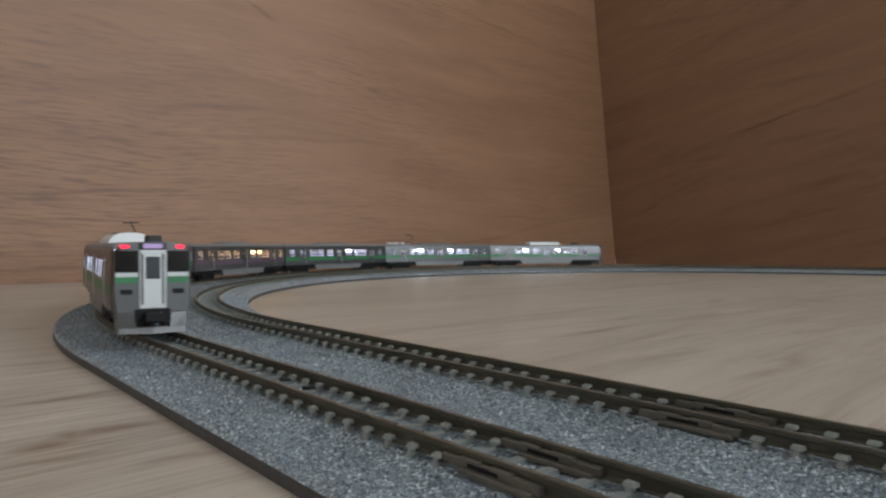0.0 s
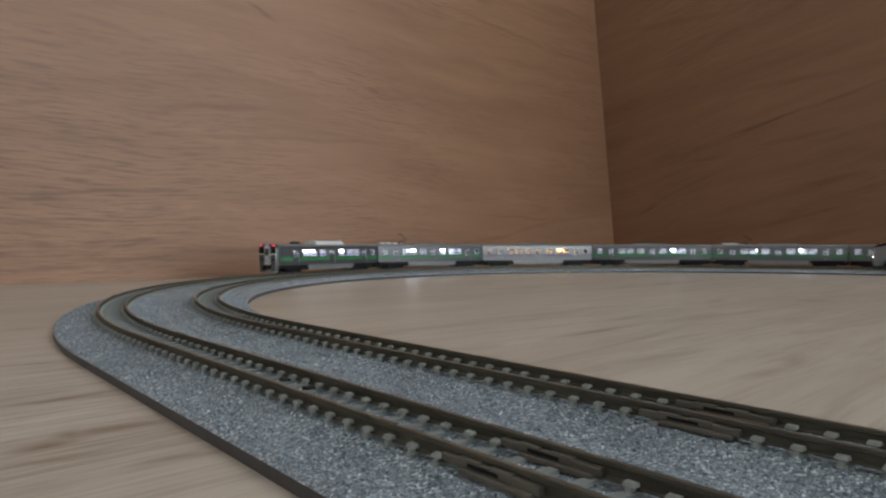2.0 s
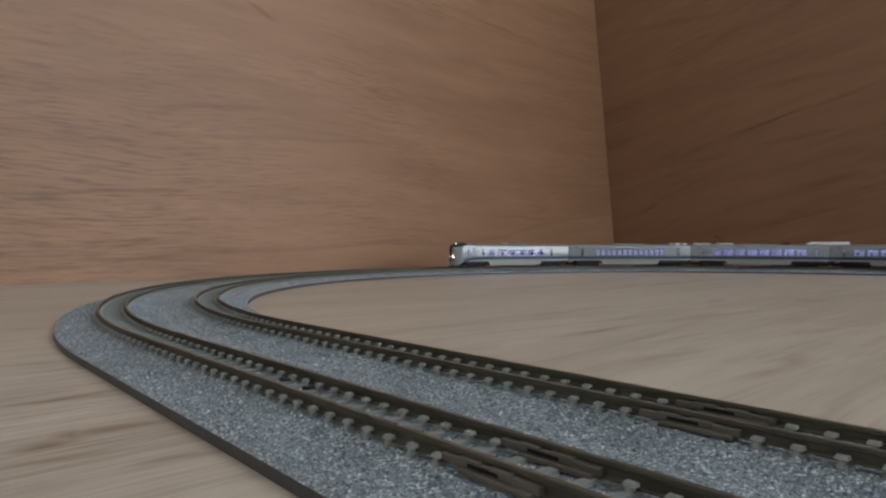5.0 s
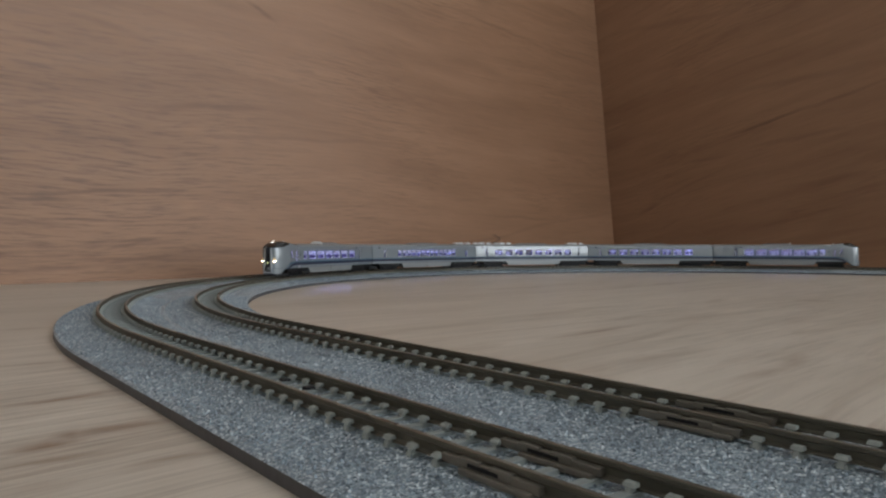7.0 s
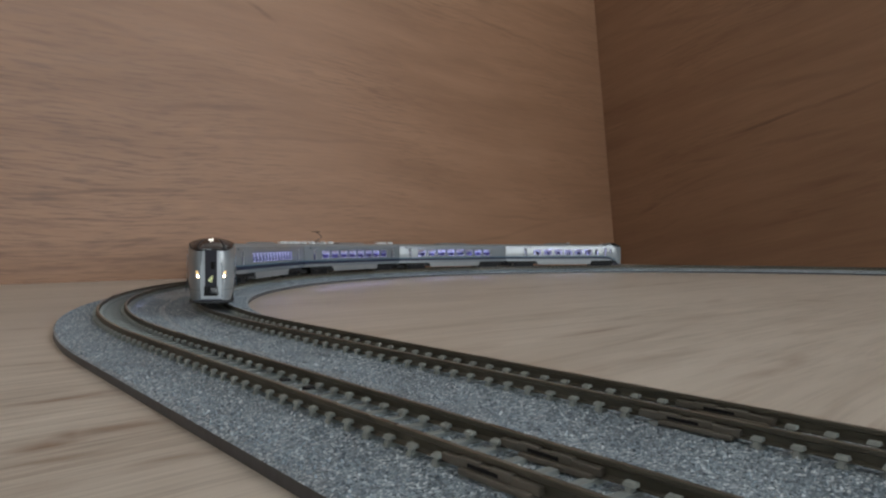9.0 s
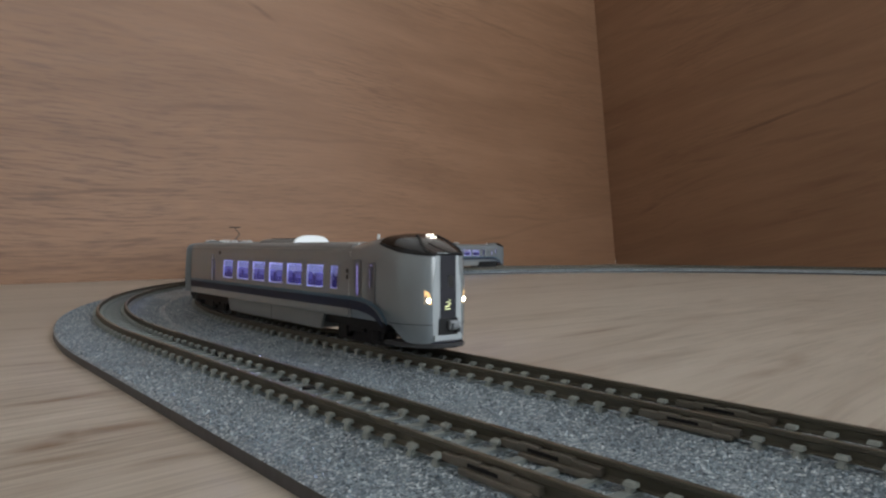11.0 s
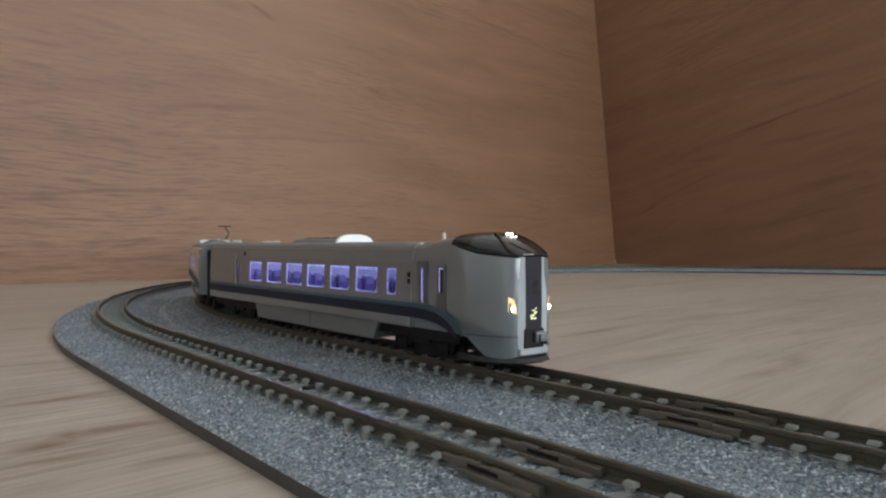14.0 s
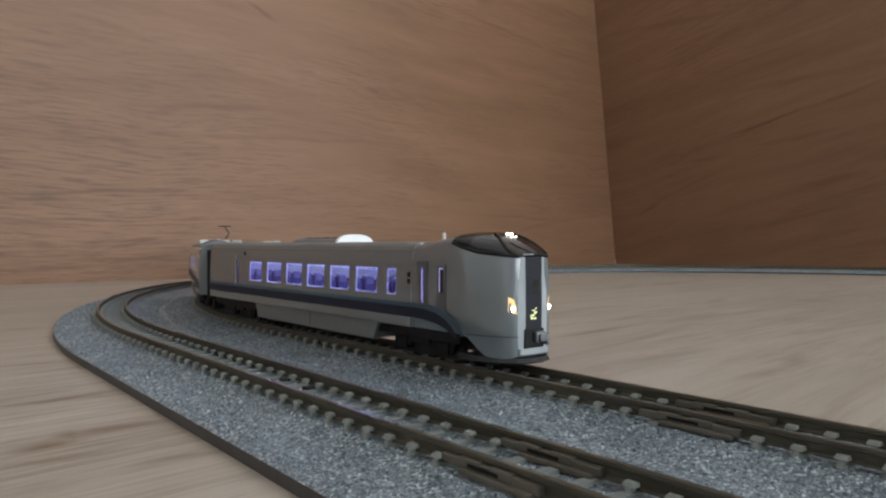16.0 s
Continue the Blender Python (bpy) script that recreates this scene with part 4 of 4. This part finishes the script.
    for x in (49.8, 56.0):
        for sg in (1, -1):
            w = 1.9 if x < 55 else 1.5
            yb = sg * 9.62
            d = part("door", box(x - w, x + w, yb - 0.1, yb + 0.04, 9.9 if x < 55 else 10.5, 20.4 if x < 55 else 19.8, 0.04), DOORGREY, car, "grey cab-end door")
            if x < 55:
                part("door_window", box(x - 0.3, x + 0.5, yb - 0.1, yb + 0.08, 12.0, 19.2, 0.04), VIOLET_PANE_GLOW, d)
                part("edge_glow", box(x - 0.1, x + 0.2, yb - 0.1, yb + 0.1, 12.1, 18.8, 0.03), VIOLET_EDGE_GLOW, d)
            else:
                part("door_window", box(x - 0.7, x + 0.8, yb - 0.1, yb + 0.08, 14.2, 19.3, 0.04), NIGHT_PANE, d)
                part("edge_glow", box(x - 0.62, x - 0.36, yb - 0.1, yb + 0.1, 14.4, 19.0, 0.03), VIOLET_EDGE_GLOW, d)
                part("edge_glow", box(x - 0.3, x + 0.6, yb - 0.1, yb + 0.1, 18.8, 19.1, 0.03), VIOLET_EDGE_GLOW, d)
    part("vent_rod", rod((49.0, -3.0, 24.3), (49.0, -3.0, 26.2), 0.36), ROOF_UNIT, car)
    # a white strip stands in for the glint on the roof's near edge
    part("roof_edge_glint", box(41.5, 46.5, -7.4, -6.6, 23.6, 24.15, 0.2), WHITE, car, "painted glint on the roof's edge")
    curve = [(rear, 0.0), (48, 0.0), (52.5, -0.15), (56, -0.7), (58.7, -1.7), (60.7, -3.0), (62.3, -4.6)]
    paint_line("teal_line", TEAL, car, [(x, max(5.6, 10.8 + d), max(6.0, 11.7 + d)) for x, d in curve], 0.06)
    paint_line("navy_line", NAVY, car, [(x - (1.6 if d < -0.1 else 0), max(5.5, 8.7 + d * 0.75), max(5.6, 10.8 + d)) for x, d in curve], 0.08)
    part("nose_seam", loft([[(x + 0.06, y * 0.998, 6.7), (x + 0.06, y * 0.998, 6.85)] for x, y in ((62.5, 9.0), (64.5, 8.6), (66.5, 8.0), (68.4, 7.3), (70, 6.5), (71.2, 5.4), (71.8, 4.4), (71.8, -4.4), (71.2, -5.4), (70, -6.5), (68.4, -7.3), (66.5, -8.0), (64.5, -8.6), (62.5, -9.0))], None, False), DARKGREY, car)
    for sg in (1, -1):
        for i, zz in enumerate((15.6, 17.0)):
            part("side_mark", box(44.6, 45.6, sg * 9.62 - 0.05, sg * 9.62 + 0.05, zz, zz + 1.0, 0.02), BLACK, car)
    return car


# emission on cab-door panes and edges stands in for cabin light shining through
VIOLET_PANE_GLOW = glowing("violet_pane_glow", (0.25, 0.2, 0.9), 0.35, (0.05, 0.05, 0.12))
VIOLET_EDGE_GLOW = glowing("violet_edge_glow", (0.5, 0.45, 1.0), 1.3, (0.3, 0.3, 0.4))
NIGHT_PANE = worn("navy_door_glass", (0.03, 0.04, 0.12), 0.12, 0, 300, 0.1)


# the local train: stainless with a green line
def local_car(cab, group, label, led=None, stripe=None, pan=False, tail=True, spots=(20.6, -23.0)):
    car = empty("local_cab_car" if cab else "local_car", label, "model train car", group)
    led, stripe = led or WHITE_LED, stripe or GREEN
    rear, nose0 = -68.4, (66.0 if cab else 68.4)
    doors = (-47.0, 0.0, 47.0)
    wins = [(x, 7.6) for x in (-34.5, -25.0, -12.8, 12.8, 25.0, 34.5)]
    if not cab:
        wins += [(60.0, 5.0)]
    wins += [(-60.0, 5.0)]
    holes = [(x - w / 2, x + w / 2, 14.0, 19.4) for x, w in wins] + [(x - 3.4, x + 3.4, 7.4, 20.2) for x in doors]
    bands = [(0, 0), (10.4, 1), (13.2, 0)]
    part("body", shell(rear, nose0, 6.6, 22.5, holes, bands, [STEEL, stripe, INNER]), [STEEL, stripe, INNER], car, "stainless car side with a coloured line")
    part("roof", roof_mesh(rear, nose0), ROOF, car, "grey roof", True)
    for x, w in wins:
        pane_at(x - w / 2, x + w / 2, 14.0, 19.4, car)
    for x in doors:
        for sg in (1, -1):
            for xa, xb in ((-3.4, -0.05), (0.05, 3.4)):
                for za, zb, pa, pb in ((7.4, 12.8, xa, xb), (19.2, 20.2, xa, xb), (12.8, 19.2, xa, xa + 0.8), (12.8, 19.2, xb - 0.8, xb)):
                    zm = (za + zb) / 2
                    part("door_panel", box(x + pa, x + pb, sg * (side_y(zm) - 0.4) - 0.15, sg * (side_y(zm) - 0.4) + 0.15, za, zb), STEEL, car)
        for dx in (-1.72, 1.72):
            pane_at(x + dx - 0.9, x + dx + 0.9, 12.8, 19.2, car, "door_window")
    interior(rear + 3, nose0 - 4, led, SEAT_GREY, car, 7.4, spots)
    end_wall(rear, -1, STEEL, car)
    gangway(rear, -1, car)
    part("underframe", box(-66, 66, -8.2, 8.2, 4.3, 6.8, 0.2), BLACK, car)
    bogie(-47, car)
    bogie(47, car)
    skirts(-32, 32, car, SKIRT)
    roof_unit(-20, 20 if not cab else 18, 5.9 if not cab else 6.6, 25.7 if not cab else 27.6, car, None if cab else ROOF)
    if pan:
        pantograph(33, car)
        gear(42, car)
    if not cab:
        end_wall(nose0, 1, STEEL, car)
        gangway(nose0, 1, car)
        return car
    part("antenna_box", box(38, 46, 1.8, 5.6, 24.0, 26.4, 0.3), DARKGREY, car, "dark box on the cab roof")
    # the flat cab front with a centre door
    ys = [(9.0, 6.0), (9.4, 9.0), (9.65, 12.5), (9.55, 16), (9.2, 20), (8.6, 22.0), (7.2, 23.4), (4.0, 24.3), (0.0, 24.5)]
    full = ys + [(-y, z) for y, z in reversed(ys[:-1])]
    part("front", loft([[(66.0, y, z) for y, z in full], [(69.6, y * 0.985, z) for y, z in full], [(70.6, y * 0.93, 6.3 + (z - 6.0) * 0.985) for y, z in full]]), STEEL, car, "stainless cab front", True)
    for sg in (1, -1):
        part("windscreen", box(70.35, 70.8, min(sg * 3.5, sg * 8.95), max(sg * 3.5, sg * 8.95), 16.7, 22.1, 0.15), SMOKED, car, "black cab windscreen")
        part("front_line", box(70.35, 70.74, min(sg * 3.5, sg * 8.75), max(sg * 3.5, sg * 8.75), 13.9, 15.4, 0.1), stripe, car, "green front line")
        part("white_line", box(70.35, 70.7, min(sg * 3.5, sg * 8.75), max(sg * 3.5, sg * 8.75), 15.45, 16.5, 0.1), WHITE, car)
        # the recess is a black box that stands for its shade
        part("lamp_recess_shade", box(70.35, 70.75, sg * 6.2 - 1.4, sg * 6.2 + 1.4, 11.0, 12.3, 0.2), BLACK, car)
        part("tail_light", box(70.2, 70.9, sg * 6.6 - 1.1, sg * 6.6 + 1.1, 22.75, 23.6, 0.25), RED_GLOW if tail else LENS, car, "lit red tail light" if tail else "unlit tail light")
        part("front_skirt", loft([[(66.5, sg * 9.0, 6.2), (70.3, sg * 8.4, 6.2), (70.9, sg * 4.4, 6.2), (66.5, sg * 4.4, 6.2)],
                                  [(67.0, sg * 8.6, 2.0), (70.4, sg * 8.0, 2.0), (71.2, sg * 4.0, 1.4), (67.0, sg * 4.0, 1.4)]]), STEEL, car)
    part("centre_door", box(70.3, 71.1, -3.2, 3.2, 7.4, 22.3, 0.2), WHITE, car, "white centre door")
    part("door_window", box(71.0, 71.2, -1.7, 1.7, 14.9, 20.6, 0.15), DOOR_GLASS_REFLECT, car)
    bm = bmesh.new()
    for sg in (1, -1):
        box(71.05, 71.35, sg * 2.5 - 0.25, sg * 2.5 + 0.25, 8.4, 21.4, 0.1, bm)
    part("door_edge", bm, STEEL, car)
    sign = part("sign_box", box(70.2, 71.0, -3.3, 3.3, 22.4, 24.2, 0.25), DARKGREY, car, "dark destination box")
    part("train_sign", box(70.95, 71.1, -2.3, 2.3, 22.7, 23.9, 0.1), PURPLE_SIGN, sign, "lit purple sign without readable writing")
    bm = box(69.5, 73.8, -1.7, 1.7, 3.9, 6.6, 0.4)
    box(73.2, 74.4, -2.2, 2.2, 4.2, 6.4, 0.3, bm)
    part("coupler", bm, BLACK, car)
    # black box painted as the shade behind the coupler
    part("buffer_recess_shade", box(69.6, 70.75, -4.3, 4.3, 3.6, 7.2, 0.1), BLACK, car)
    part("snow_plough", loft([[(67.5, -8.4, 1.1), (71.0, -8.0, 1.1), (72.2, 0, 0.9), (71.0, 8.0, 1.1), (67.5, 8.4, 1.1)],
                              [(67.5, -8.4, 2.4), (70.6, -8.0, 2.4), (71.6, 0, 2.6), (70.6, 8.0, 2.4), (67.5, 8.4, 2.4)]]), ROOF, car, "grey snow plough")
    return car


GRAND = [(28.6, 9.0), (16.6, 9.0), (4.7, 9.0), (-7.3, 9.0), (-19.5, 9.0), (-32.0, 8.4), (38.7, 3.6)]
MANY = [(x, 3.4) for x in (36, 30, 24, 18, 12, 6, 0, -6, -12, -18, -24, -30, -36)]
WIDE = [(x, 8.6) for x in (42, 30, 18, 6, -6, -18, -30, -42)]
EX = "cars of the silver express"
LO = "cars of the stainless local train"
WIDTH[0] = 0.955
ex_cab = express_car(True, EX, "silver-grey express cab car with a navy line and lit headlights", GRAND, (-45.5,))
ex_mid = express_car(False, EX, "silver-grey express car with a navy line and violet-lit windows", MANY, (54.0, -54.0))
gear(-65, ex_mid)
ex_pan = express_car(False, EX, "silver-grey express car with a raised pantograph on its roof", WIDE, (56.0, -56.0), True)
ex_mid2 = express_car(False, EX, "silver-grey express car with wide violet-lit windows", WIDE, (56.0,))
I4 = Matrix.Identity(4)
ex_tail = express_car(True, EX, "silver-grey express cab car at the end of the train", GRAND, (-45.5,), False, False)
WIDTH[0] = 1.0
EXPRESS = [(ex_cab, False), (ex_mid, False), (ex_pan, False), (ex_mid2, False), (ex_tail, True)]

lo_tail = local_car(True, LO, "stainless local cab car with a green line and red tail lights")
lo_pan = local_car(False, LO, "stainless local car with a green line and a pantograph", None, None, True)
lo_amber = local_car(False, LO, "stainless local car with amber-lit windows and a violet line", AMBER_LED, worn("violet_paint", (0.12, 0.085, 0.12), 0.4, 0.1), spots=(-33.0,))
lo_4 = local_car(False, LO, "stainless local car with a green line and white-lit windows", spots=(-26.0,))
lo_5 = copy_thing(lo_pan, I4)
lo_head = local_car(True, LO, "stainless local cab car with a green line, leading the train", tail=False)
LOCAL = [(lo_tail, False), (lo_pan, False), (lo_amber, False), (lo_4, False), (lo_5, False), (lo_head, True)]


# ---- what moves ----
def car_pose(s, radius, flip):
    """A car stands on its two bogies, 94 mm apart on the centreline. Its front points along falling s unless flipped."""
    a, _ = on_track(s - 47, radius)
    b, _ = on_track(s + 47, radius)
    fwd = (b - a if flip else a - b).normalized()
    mid = (a + b) / 2
    return frame_matrix(Vector((mid.x, mid.y, RAIL_TOP + 0.05)), fwd, Vector((-fwd.y, fwd.x, 0)), Z)


def bogie_turn(s, radius, flip, ahead):
    """The angle in degrees by which a bogie stands to its car, ahead or behind of the middle."""
    fwd = car_pose(s, radius, flip).col[0].xyz
    _, d = on_track(s + (47 if ahead == flip else -47), radius)
    d = d if flip else -d
    return math.degrees(math.atan2(fwd.x * d.y - fwd.y * d.x, fwd.x * d.x + fwd.y * d.y))


def run(car, flip, radius, way):
    """Keys a car and its two bogies; way gives the car's middle along the track at a time."""
    times = [i * 0.25 for i in range(65)]
    walk(car, [(t, car_pose(way(t), radius, flip)) for t in times])
    for ob in car.children:
        if ob.name.startswith("bogie"):
            x = ob.location.x
            walk(ob, [(t, pose(x, 0, 0, 0, 0, bogie_turn(way(t), radius, flip, x > 0))) for t in times])


def between(rows, t):
    """A monotone smooth curve through (time, value) rows."""
    ts, vs = [r[0] for r in rows], [r[1] for r in rows]
    d = [(vs[i + 1] - vs[i]) / (ts[i + 1] - ts[i]) for i in range(len(ts) - 1)]
    tan = [d[0]] + [0 if a * b <= 0 else 2 * a * b / (a + b) for a, b in zip(d, d[1:])] + [d[-1]]
    i = max(k for k in range(len(d)) if ts[k] <= t or k == 0)
    hh = ts[i + 1] - ts[i]
    q = (t - ts[i]) / hh
    return (vs[i] * (1 + 2 * q) * (1 - q) ** 2 + tan[i] * hh * q * (1 - q) ** 2 + vs[i + 1] * q * q * (3 - 2 * q) + tan[i + 1] * hh * q * q * (q - 1))


# nose of the express along the inner track, in mm
EXPRESS_RUN = [(0.0, 1362), (3.0, 856), (3.5, 773), (4.0, 698), (4.2, 669), (6.3, 394), (6.5, 368), (7.0, 304.5), (7.5, 239), (8.0, 174.5), (8.5, 113),
               (9.0, 61.5), (9.2, 42), (10.2, -38), (11.3, -92), (11.5, -98), (11.8, -102.6), (12.1, -104.3), (12.4, -104.5), (16.0, -104.5)]
# tail of the local train along the outer track, in mm
LOCAL_RUN = [(0.0, -9), (1.5, 299.5), (3.0, 607.5), (4.2, 854), (8.0, 1610), (16.0, 3150)]
PITCH = 140.5


def motions():
    for k, (car, flip) in enumerate(EXPRESS):
        run(car, flip, R_IN, lambda t, lead=72.0 + PITCH * k: between(EXPRESS_RUN, t) + lead)
    for k, (car, flip) in enumerate(LOCAL):
        run(car, flip, R_OUT, lambda t, lead=70.5 + PITCH * k: between(LOCAL_RUN, t) + lead)


motions()
